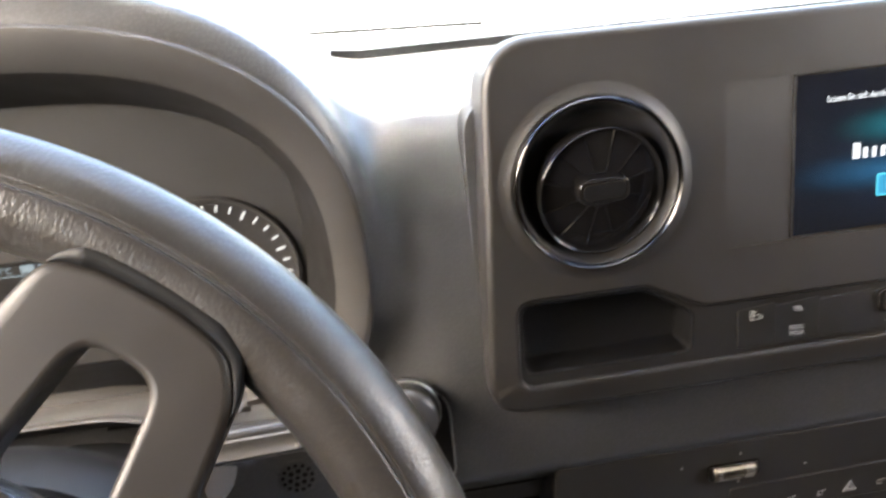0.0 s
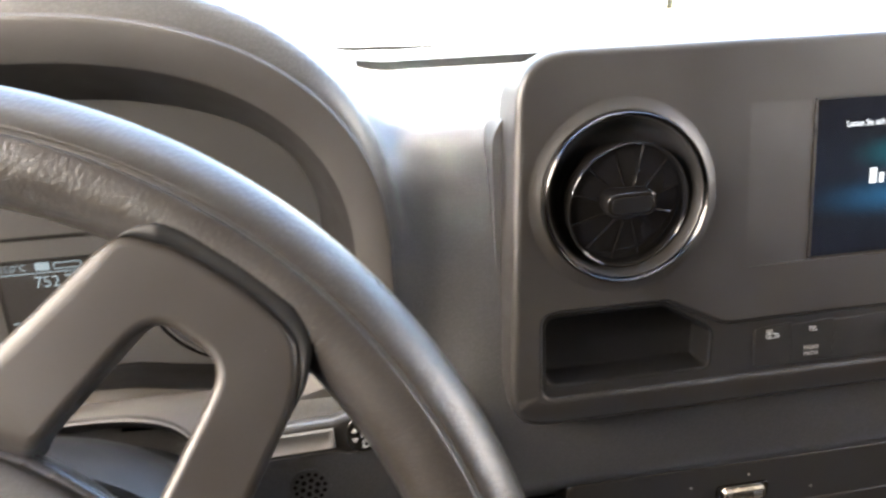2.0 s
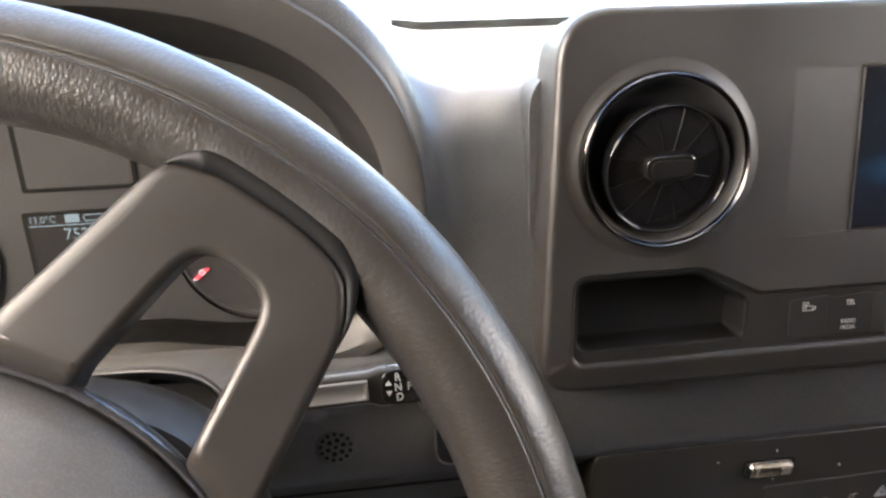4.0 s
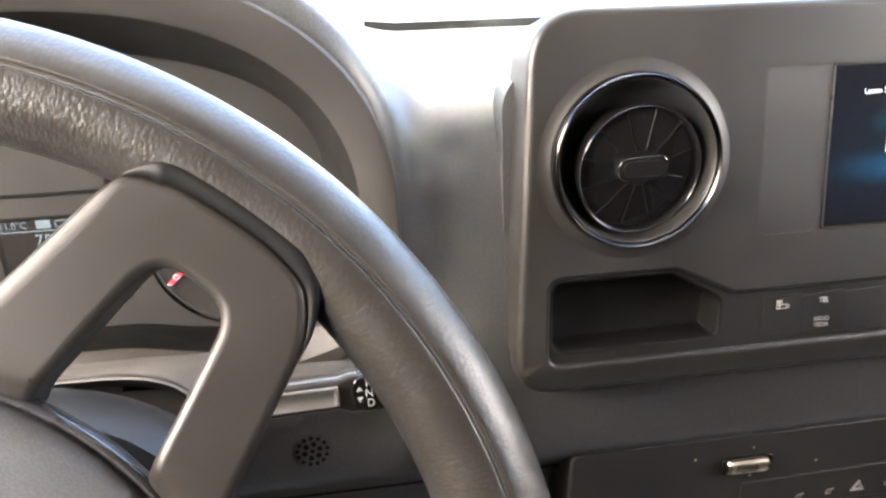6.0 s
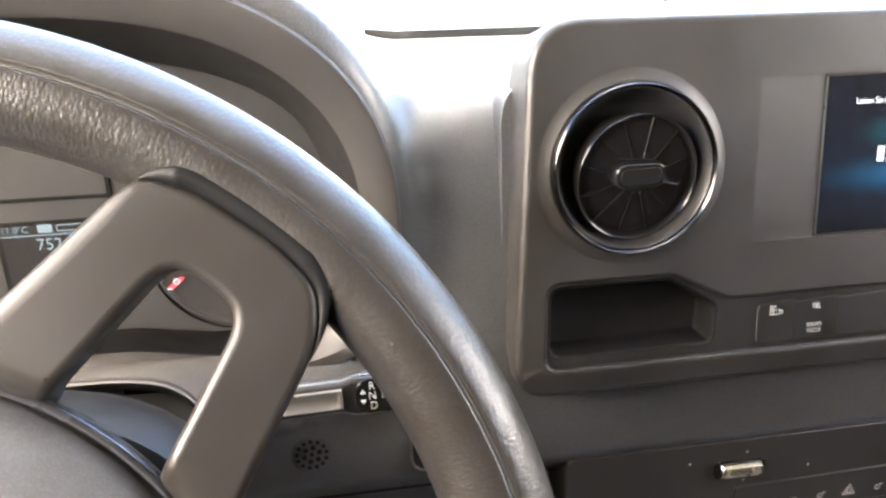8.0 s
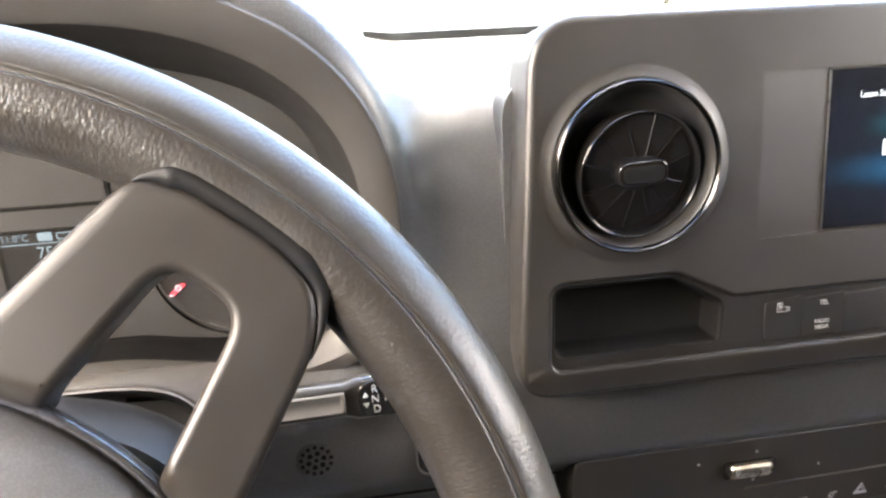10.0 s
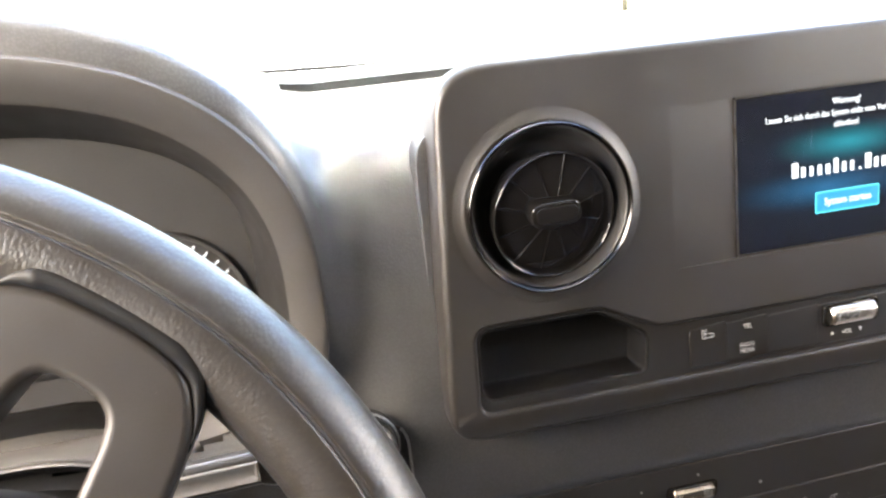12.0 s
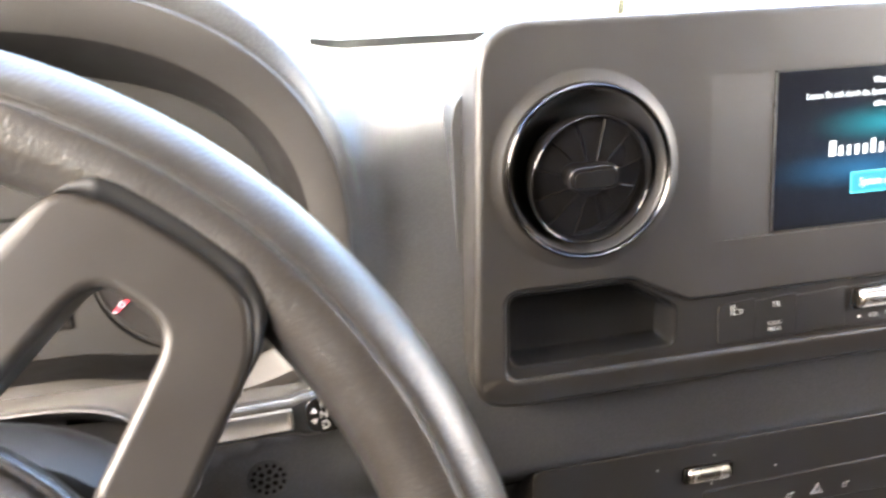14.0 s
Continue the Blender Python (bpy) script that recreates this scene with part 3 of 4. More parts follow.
def screen_material():
    """A dark blue start page with two soft teal lights, given off by the display itself."""
    m = bpy.data.materials.new("display_page")
    m.use_nodes = True
    nt, n = m.node_tree, m.node_tree.nodes
    b = n["Principled BSDF"]
    b.inputs["Base Color"].default_value = (0.006, 0.007, 0.010, 1)
    b.inputs["Roughness"].default_value = 0.12
    at = n.new("ShaderNodeTexCoord").outputs["Object"]
    total = None
    for (x, y), (w, h), colour in (((0.002, 0.0125), (0.056, 0.014), (0.006, 0.19, 0.23)), ((-0.012, -0.012), (0.072, 0.015), (0.009, 0.085, 0.18)), ((0, -0.004), (0.12, 0.06), (0.004, 0.010, 0.020))):
        mp = n.new("ShaderNodeMapping")
        mp.vector_type = "TEXTURE"
        mp.inputs["Location"].default_value, mp.inputs["Scale"].default_value = (x, y, 0), (w, h, 1)
        g = n.new("ShaderNodeTexGradient")
        g.gradient_type = "QUADRATIC_SPHERE"
        k = n.new("ShaderNodeMix")
        k.data_type = "RGBA"
        k.inputs["A"].default_value, k.inputs["B"].default_value = (0, 0, 0, 1), (*colour, 1)
        nt.links.new(at, mp.inputs["Vector"]), nt.links.new(mp.outputs[0], g.inputs["Vector"]), nt.links.new(g.outputs["Fac"], k.inputs["Factor"])
        if total is None:
            total = k.outputs["Result"]
        else:
            s = n.new("ShaderNodeMix")
            s.data_type, s.blend_type = "RGBA", "ADD"
            s.inputs["Factor"].default_value = 1.0
            nt.links.new(total, s.inputs["A"]), nt.links.new(k.outputs["Result"], s.inputs["B"])
            total = s.outputs["Result"]
    nt.links.new(total, b.inputs["Emission Color"])
    b.inputs["Emission Strength"].default_value = 0.052
    return m


PAGE = screen_material()
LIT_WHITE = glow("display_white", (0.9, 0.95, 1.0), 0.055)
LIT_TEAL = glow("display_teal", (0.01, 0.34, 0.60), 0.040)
LIT_EDGE = glow("display_cyan_edge", (0.10, 0.75, 0.95), 0.04835)
part("page", plate(rect(0, 0, SW, SH), -0.003, -0.0012), PAGE, screen, "dark blue start page with teal light")
lettering("warning_title", "Warnung!", 0.0052, 0.0, 0.0360, -0.0010, LIT_WHITE, screen, wide=0.85)
lettering("warning_line", "Lassen Sie sich durch das System nicht vom Verkehrsgeschehen", 0.0049, 0.0, 0.0295, -0.0010, LIT_WHITE, screen, wide=0.80)
lettering("warning_line", "ablenken!", 0.0049, 0.0, 0.0232, -0.0010, LIT_WHITE, screen, wide=0.85)
for i, (w, h) in enumerate(((6.4, 9), (4.2, 6), (3.4, 6), (4.0, 6), (4.4, 6), (4.6, 8.6), (4.0, 6), (3.6, 6), (2.2, 1.6), (6.0, 9), (4.2, 6), (4.8, 6), (4.2, 6))):
    part("mark_bar", plate(rect(-0.0325 + 0.0052 * i, -0.0046 + h * 0.0005, w * 0.00062, h * 0.00095), -0.0012, -0.0009), LIT_WHITE, screen)
part("start_button", plate(rounded(rect(0.001, -0.0205, 0.0415, 0.0125), 0.001, 3), -0.0013, -0.0010), LIT_EDGE, screen, "bright cyan button edge")
part("start_button_face", plate(rounded(rect(0.001, -0.0205, 0.0398, 0.0108), 0.0008, 3), -0.0011, -0.0008), LIT_TEAL, screen, "glowing blue start button")
lettering("start_button_text", "System starten", 0.0062, 0.001, -0.0205, -0.0006, LIT_WHITE, screen, wide=0.82)

# ---- control bar below the display ----
bar = thing("control_bar", "satin black control bar with printed buttons and a chrome volume roller", "control bar", PANEL_M)
part("bar_face", plate(rounded([(0.2165, -0.0606), (RIGHT - 0.2165, -0.0606), (RIGHT - 0.2165, -0.0340), (0.2165, -0.0372)], 0.0035, 4), -0.006, -0.0018), BAR, bar, bevel=0.0004)
for x0, x1 in ((0.2172, 0.2396), (0.2398, 0.2661), (0.2663, 0.2990)):
    part("button", plate(rounded([(x0, -0.0600), (x1, -0.0600), (x1, -0.0352), (x0, -0.0372)], 0.0012, 3), -0.0022, -0.0016), BAR, bar, bevel=0.0001)
lettering("telephone_print", "TEL", 0.0042, 0.2529, -0.0405, -0.0010, WHITE, bar, wide=0.85)
lettering("radio_print", "RADIO", 0.0036, 0.2524, -0.0517, -0.0010, GREY_PRINT, bar, wide=0.85)
lettering("media_print", "MEDIA", 0.0036, 0.2524, -0.0553, -0.0010, GREY_PRINT, bar, wide=0.85)
bm = bmesh.new()
for x, y, w, h in ((-3.4, 0.4, 0.22, 5.4), (-1.9, 2.9, 3.2, 0.22), (-0.4, 2.2, 0.22, 1.6), (-2.6, -2.2, 1.8, 0.22), (-2.3, 0.9, 0.22, 2.4), (-1.7, 2.0, 1.2, 0.22), (-1.7, 0.9, 1.2, 0.22),
                   (0.4, 0.4, 4.2, 0.22), (0.4, -2.2, 4.2, 0.22), (-1.6, -0.9, 0.22, 2.8), (2.4, -0.9, 0.22, 2.8), (3.2, 0.0, 1.5, 0.22), (3.2, -1.8, 1.5, 0.22), (4.0, -0.9, 0.22, 2.0)):
    add_plate(bm, rect(0.2278 + x * 0.001, -0.0413 + y * 0.001, w * 0.001, h * 0.001), -0.0018, -0.0013)
part("camera_print", bm, WHITE, bar, "white camera pictogram")
def roller(parent, x, y, z, length, radius):
    cyl = [(r, h) for r, h in ((0, -length / 2), (radius * 0.8, -length / 2), (radius, -length / 2 + 0.001), (radius, length / 2 - 0.001), (radius * 0.8, length / 2), (0, length / 2))]
    bm = lathe(cyl, 28)
    bm.transform(pose(x, y, z, 0, 90, 0))
    r = part("roller", bm, CHROME, parent, "polished chrome roller", smooth=30)
    bm = bmesh.new()
    for k in range(28):
        a = 2 * math.pi * k / 28
        box(-length * 0.42, length * 0.42, -0.00012, 0.00012, radius * 0.99, radius * 1.02, bm=bm)
        bmesh.ops.rotate(bm, verts=bm.verts[-8:], cent=(0, 0, 0), matrix=Matrix.Rotation(a, 3, "X"))
    bm.transform(pose(x, y, z))
    part("knurl", bm, SATIN, r)
    part("roller_well", plate(rounded(rect(x, y, length + 0.007, radius * 2.3), radius * 0.6, 5), z - 0.0008, z + 0.0012), GLOSS, parent, "gloss black roller surround", bevel=0.0004)
    return r
roller(bar, 0.3200, -0.0430, -0.0008, 0.0300, 0.0060)
lettering("volume_print", "VOL", 0.0036, 0.3185, -0.0553, -0.0014, WHITE, bar)
for x, s in ((0.3088, 1), (0.3278, -1)):
    bm = bmesh.new()
    add_plate(bm, [(x - 0.0011, -0.0550 - 0.0009 * s), (x + 0.0011, -0.0550 - 0.0009 * s), (x, -0.0550 + 0.0011 * s)][::1], -0.0018, -0.0013)
    part("arrow_print", bm, WHITE, bar)

# ---- climate unit ----
CLIMATE_M = frame_matrix((0, 0.3795, 0.675), 4.0)
climate = thing("climate_unit", "satin black climate control unit with chrome rollers", "control panel", CLIMATE_M)
part("unit_face", plate(rounded([(0.115, -0.080), (RIGHT - 0.115, -0.080), (RIGHT - 0.115, 0.016), (0.115, 0.016)], 0.008, 5), -0.05, 0.0), BLACK, climate, bevel=0.0015)
part("switch_panel", plate(rounded([(0.232, -0.046), (RIGHT - 0.232, -0.046), (RIGHT - 0.232, -0.018), (0.232, -0.022)], 0.003, 4), -0.004, 0.0012), BLACK, climate, bevel=0.0006)
roller(climate, 0.2325, -0.0055, 0.002, 0.0285, 0.0055)
roller(climate, 0.4015, -0.0055, 0.002, 0.0285, 0.0055)
for x, y in ((0.2750, -0.0382), (0.2965, -0.0372), (0.3180, -0.0370), (0.3395, -0.0362)):
    bm = bmesh.new()
    if x == 0.3180:
        for f in (1.0, 0.55):
            tri = [(x + f * 0.0054 * math.cos(radians(90 + k * 120)), y + f * 0.0054 * math.sin(radians(90 + k * 120))) for k in range(3)]
            for k in range(3):
                a, b = Vector(tri[k]), Vector(tri[(k + 1) % 3])
                d = (b - a).normalized() * 0.0003
                w = Vector((-d.y, d.x))
                add_plate(bm, [tuple(a - w), tuple(b - w), tuple(b + w), tuple(a + w)], 0.0011, 0.0016)
    else:
        for dx, dy, w, h in ((-1.5, -1.2, 0.7, 2.4), (0, -2.2, 3.4, 0.6), (1.6, 0.2, 0.6, 2.2), (2.6, 1.4, 2.4, 0.6), (-0.4, 0.8, 2.0, 0.6)):
            add_plate(bm, rect(x + dx * 0.001, y + dy * 0.001, w * 0.001, h * 0.001), 0.0011, 0.0016)
    part("switch_print", bm, GREY_PRINT, climate, "grey switch pictogram")
for x, y in ((0.198, 0.0010), (0.2375, 0.0055), (0.2375, -0.0165), (0.2835, -0.0110)):
    part("mark_print", lathe([(0, 0.0006), (0.0008, 0.0006), (0.0008, 0)], 10, (x, y, 0)), GREY_PRINT, climate)

# ---- instruments ----
CLUSTER_M = frame_matrix((HX, 0.462, 0.83), 3.0)
cluster = thing("instrument_cluster", "grey instrument cluster with round gauges and a lit trip display", "instrument cluster", CLUSTER_M)
part("cluster_face", plate(rounded(rect(0, 0.015, 0.330, 0.20), 0.03, 6), -0.01, 0.0), CLUSTER, cluster)
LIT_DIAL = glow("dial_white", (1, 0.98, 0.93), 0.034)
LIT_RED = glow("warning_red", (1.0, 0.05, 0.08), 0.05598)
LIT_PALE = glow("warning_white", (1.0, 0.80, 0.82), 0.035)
LIT_TRIP = glow("trip_display_glow", (0.55, 0.72, 0.80), 0.01909)
for gx in (0.0905, -0.1115):
    gauge = part("gauge", lathe([(0.0, 0.0015), (0.0475, 0.0015), (0.0498, 0.0030), (0.0512, 0.0026), (0.0517, -0.001)], 72, (gx, -0.0135, 0)), GAUGE, cluster, "round black gauge")
    part("gauge_bezel", lathe([(0.0478, 0.0016), (0.0498, 0.0034), (0.0508, 0.0034), (0.0512, 0.0020)], 72, (gx, -0.0135, 0)), CLUSTER, gauge, "grey gauge bezel")
    part("gauge_ring", lathe([(0.0514, 0.0018), (0.0516, 0.0032), (0.0521, 0.0033), (0.0525, 0.0026), (0.0526, 0.0)], 72, (gx, -0.0158, 0)), RECESS, gauge, "black gauge ring")
    for k in range(5, 27):
        a = radians(225 - k * 270 / 26)
        w, l = (0.0012, 0.0058) if k % 4 == 0 else (0.0010, 0.0042)
        bm = bmesh.new()
        add_plate(bm, rect(0.0462 - l / 2, 0, l, w * 1.4), 0.0016, 0.0022)
        bm.transform(pose(gx, -0.0135, 0, 0, 0, math.degrees(a)))
        part("tick", bm, LIT_DIAL, gauge)
for y0, y1, left, lab in ((0.0232, 0.066, 0.0390, "dark blank upper display"), (-0.045, 0.0115, 0.0425, "dark trip display with pale figures")):
    d = part("display", plate(rounded([(-left, y0), (0.0245, y0), (0.0245, y1), (-left, y1)], 0.002, 3), 0.0, 0.0012), TRAY, cluster, lab, bevel=0.0004)
    part("display_glass", plate(rounded([(0.0032 - left, y0 + 0.0026), (0.0220, y0 + 0.0026), (0.0220, y1 - 0.0024), (0.0032 - left, y1 - 0.0024)], 0.001, 2), 0.001, 0.0016), CLUSTER if y0 > 0 else RECESS, d)
    if y0 < 0:
        lettering("temperature_text", "11.0°C", 0.0060, -0.0390, 0.0068, 0.0018, LIT_TRIP, d, align="LEFT", wide=0.9)
        lettering("trip_text", "752.7", 0.0102, -0.0105, -0.0030, 0.0018, LIT_TRIP, d, wide=0.95)
        lettering("unit_text", "km", 0.0058, -0.0075, -0.0115, 0.0018, LIT_TRIP, d)
        lettering("clock_text", "09:2", 0.0058, 0.0105, 0.0068, 0.0018, LIT_TRIP, d, align="LEFT", wide=0.9)
        part("status_icon", plate(rounded(rect(-0.0150, 0.0070, 0.0080, 0.0050), 0.0006, 2), 0.0015, 0.0019), LIT_TRIP, d)
        part("status_frame", tube([(*p, 0.0017) for p in rounded(rect(-0.0010, 0.0068, 0.0150, 0.0036), 0.0008, 3)], 0.00035, 6, closed=True), LIT_TRIP, d)
        part("divider_line", plate(rect(-0.0080, 0.0031, 0.063, 0.0006), 0.0015, 0.0019), LIT_TRIP, d)
        part("range_bar", plate(rect(-0.0105, -0.0195, 0.012, 0.0055), 0.0015, 0.0019), LIT_TRIP, d)
        part("lower_line", plate(rect(-0.012, -0.0280, 0.052, 0.0007), 0.0015, 0.0019), LIT_TRIP, d)
# Black strip paints the shadow gap below the cluster face.
foot = [(0.165 * k / 12, -0.0625 - float(fall(HX + 0.165 * k / 12)) * 1.12) for k in range(-12, 13)]
part("cluster_gap_shade", plate([(-0.165, -0.105), (0.165, -0.105)] + foot[::-1], 0.0005, 0.0045), TRAY, cluster, "black strip painting the shadow gap under the gauges")
lamp = part("warning_lamp", plate(rounded([(0.046, -0.0375), (0.050, -0.0375), (0.0585, -0.0300), (0.0545, -0.0300)], 0.0008, 3), 0.0022, 0.0028), LIT_RED, cluster, "lit red warning lamp")
part("lamp_mark", lathe([(0.0010, 0.0), (0.0012, 0.0007), (0.0019, 0.0007), (0.0021, 0.0)], 20, (0.0530, -0.0325, 0.0024)), LIT_PALE, lamp)
part("lamp_mark", plate(rect(0.0482, -0.0370, 0.0034, 0.0010), 0.0024, 0.0031), LIT_PALE, lamp)

# ---- steering wheel ----
WHEEL_LEAN = 25.78
WHEEL_M = frame_matrix((-0.1666, 0.1746, 0.8040), WHEEL_LEAN)
wheel = thing("steering_wheel", "leather rim steering wheel with grey spokes, turned to one side", "steering wheel", WHEEL_M)
R, RA, RB = 0.1931, 0.0177, 0.0168
SEAM = radians(78)


def section(t):
    """The rim's cross-section, with a shallow dip on both sides of the seam."""
    dip = 0.0016 * math.exp(-((t - SEAM) / 0.048) ** 2)
    return R + (RA - dip) * math.cos(t), (RB - dip) * math.sin(t)


part("rim", lathe([section(t) for t in sorted([2 * math.pi * k / 72 for k in range(73)] + [SEAM + 0.012 * k for k in range(-14, 15)])], 220), LEATHER, wheel, "dark grey grained leather rim")
r, z = section(SEAM)
part("seam", lathe([(r + 0.00085 * math.cos(a), z + 0.00085 * math.sin(a)) for a in (2 * math.pi * k / 8 for k in range(9))], 220), STITCH, wheel, "raised leather seam")
spoke = [(0.006, 0.0881), (0.030, 0.1085), (0.0632, 0.1365), (0.0818, 0.1525), (0.089, 0.1562), (0.0955, 0.1573), (0.1025, 0.1564), (0.1108, 0.1510), (0.1262, 0.1390), (0.1355, 0.1290), (0.1388, 0.1195),
         (0.136, 0.1062), (0.1225, 0.083), (0.1105, 0.0625), (0.098, 0.042), (0.0765, 0.0530), (0.0865, 0.0697), (0.0971, 0.0872), (0.1096, 0.1080), (0.1120, 0.113), (0.1108, 0.1186),
         (0.100, 0.1283), (0.0965, 0.1295), (0.092, 0.1285), (0.0866, 0.1235), (0.057, 0.0945), (0.048, 0.0860), (0.038, 0.0790), (0.020, 0.0740), (0.004, 0.0770)]


def evened(points, step, rounds):
    """The same closed outline with evenly spaced, lightly smoothed points."""
    pts = [Vector(p) for p in points] + [Vector(points[0])]
    out, left = [], 0.0
    for a, b in zip(pts, pts[1:]):
        length = (b - a).length
        while left < length:
            out.append(a + (b - a) * (left / length))
            left += step
        left -= length
    for _ in range(rounds):
        out = [(out[k - 1] + out[k] * 2 + out[(k + 1) % len(out)]) / 4 for k in range(len(out))]
    return [(p.x, p.y) for p in out]


def nearest(points, at):
    return min(range(len(points)), key=lambda k: (points[k][0] - at[0]) ** 2 + (points[k][1] - at[1]) ** 2)


spoke_fine = evened(spoke, 0.0014, 9)
TRIM_FROM, TRIM_TO = nearest(spoke_fine, (0.086, 0.155)), nearest(spoke_fine, (0.131, 0.0975))


def taper(i):
    """How much of the black edge trim shows along the spoke's outline."""
    return max(0.0, min(1.0, (i - TRIM_FROM) / 9, (TRIM_TO - i) / 24))


OUTWARD = [Vector((q[0] - p[0], q[1] - p[1])) for p, q in zip(spoke_fine, grown(spoke_fine, 1.0))]
spoke_face = evened([(p[0] - w.x * 0.0040 * taper(i), p[1] - w.y * 0.0040 * taper(i)) for i, (p, w) in enumerate(zip(spoke_fine, OUTWARD))], 0.0014, 2)


INWARD = [Vector((p[0] - q[0], p[1] - q[1])) for p, q in zip(spoke_face, grown(spoke_face, 1.0))]
FACE_FROM, FACE_TO, FACE_END = nearest(spoke_face, (0.088, 0.153)), nearest(spoke_face, (0.122, 0.089)), len(spoke_face)
ROUND = np.array([0.0058 if i < FACE_FROM - 4 else 0.0030 if i < FACE_TO else 0.0032 for i in range(FACE_END)])
for _ in range(30):
    ROUND = (np.roll(ROUND, 1) + 2 * ROUND + np.roll(ROUND, -1)) / 4


SINK_AT = np.arange(0.0960, 0.1196, 0.0022)
SINK_BY = np.minimum(0.016, 0.011 * (np.maximum(0.0, 0.1185 - SINK_AT) / 0.011) ** 2)
LEGS = [Vector((math.cos(radians(a)), math.sin(radians(a)), 0)) for a in (64.0, 32.0)]


def sunk(bm):
    """Bends the spoke's two ends down into the hub."""
    for w in LEGS:
        for d in SINK_AT:
            bmesh.ops.bisect_plane(bm, geom=bm.verts[:] + bm.edges[:] + bm.faces[:], plane_co=w * d, plane_no=w)
    bmesh.ops.triangulate(bm, faces=[f for f in bm.faces if len(f.verts) > 4])
    for v in bm.verts:
        leg = LEGS[0] if math.atan2(v.co.y, v.co.x) > radians(48) else LEGS[1]
        v.co.z -= float(np.interp(v.co.xy.dot(leg.xy), SINK_AT, SINK_BY))
    return bm


for turn in (0.0, 180.0):
    turned = [[(p[0] + w.x * d * (1 - math.sin(a)), p[1] + w.y * d * (1 - math.sin(a)), 0.0150 - min(d, 0.0036) * (1 - math.cos(a))) for p, w, d in zip(spoke_face, INWARD, ROUND)]
              for a in (math.pi / 2 * k / 8 for k in range(9))]
    bm = plate([p[:2] for p in turned[0]], 0.0090, 0.0150)
    loops(turned + [[(x, y, -0.004) for x, y in spoke_face]], bm=bm)
    bmesh.ops.remove_doubles(bm, verts=bm.verts[:], dist=1e-6)
    sunk(bm)
    s = part("spoke", bm, SPOKE, wheel, "satin brownish grey spoke frame", smooth=75)
    s.matrix_basis = Matrix.Rotation(radians(turn), 4, "Z")
    outward = [-0.0012 + 0.0026 * taper(i) for i in range(len(spoke_fine))]
    bm = plate([(p[0] + (q[0] - p[0]) * w, p[1] + (q[1] - p[1]) * w) for p, q, w in zip(spoke_fine, grown(spoke_fine, 1.0), outward)], 0.000, 0.0122)
    part("spoke_backing", sunk(bm), TRAY, s, "black spoke backing")
    rings = []
    for i in range(TRIM_FROM + 1, TRIM_TO):
        p, w, k = spoke_fine[i], OUTWARD[i], taper(i)
        rings.append([(p[0] + w.x * d * k, p[1] + w.y * d * k, z) for d, z in
                      ((-0.0062, 0.0080), (-0.0054, 0.0122), (-0.0044, 0.0124 + 0.0016 * k), (-0.0030, 0.0126 + 0.0029 * k), (-0.0012, 0.0126 + 0.0033 * k), (0.0008, 0.0126 + 0.0034 * k), (0.0018, 0.0124 + 0.0030 * k), (0.0023, 0.0120 + 0.0014 * k), (0.0024, 0.0050), (-0.0030, 0.0040))])
    part("edge_trim", loops(rings, cap_first=True, cap_last=True), TRIM, s, "black rounded edge trim", smooth=60)
cover = [(0.0, 0.0480), (0.03, 0.0460), (0.06, 0.0380), (0.075, 0.0300), (0.087, 0.0215), (0.097, 0.0138), (0.1020, 0.0094), (0.1046, 0.0064), (0.1058, 0.0034), (0.1060, -0.006)]
part("airbag_cover", lathe(cover, 96), AIRBAG, wheel, "domed grained airbag cover")
part("cover_bead", lathe([(0.1083 + 0.0016 * math.cos(a), 0.0050 + 0.0026 * math.sin(a)) for a in (2 * math.pi * k / 12 for k in range(13))], 120), BEAD, wheel, "satin black bead round the airbag cover")
part("hub_shell", lathe([(0.1055, 0.001), (0.1088, 0.0030), (0.1096, 0.0010), (0.1080, -0.0050), (0.0960, -0.032), (0.07, -0.038), (0.05, -0.05), (0.0, -0.05)], 96), BLACK, wheel, "black shell behind the airbag cover")

# ---- steering column and stalk ----
column = thing("steering_column", "black plastic steering column shroud", "steering column", WHEEL_M)
part("shroud", loops([[(w * math.copysign(abs(math.cos(t)) ** 0.7, math.cos(t)), h * math.copysign(abs(math.sin(t)) ** 0.7, math.sin(t)) + dy, z) for t in (2 * math.pi * k / 48 for k in range(48))]
                      for w, h, dy, z in ((0.080, 0.068, 0.0, -0.036), (0.098, 0.082, 0.0, -0.042), (0.104, 0.088, 0.0, -0.055), (0.104, 0.087, 0.0, -0.075), (0.086, 0.062, 0.0, -0.15), (0.075, 0.055, 0.0, -0.22))], cap_first=True, cap_last=True), SHROUD, column)
def arch(w, top, low, y, count=40):
    """A ring of points round the column's opening at depth y."""
    ring = []
    for k in range(count):
        c, q = math.cos(2 * math.pi * k / count), math.sin(2 * math.pi * k / count)
        ring.append((HX + w * math.copysign(abs(c) ** 0.5, c), y, 0.74 + (top - 0.74 if q > 0 else 0.74 - low) * math.copysign(abs(q) ** 0.5, q)))
    return ring


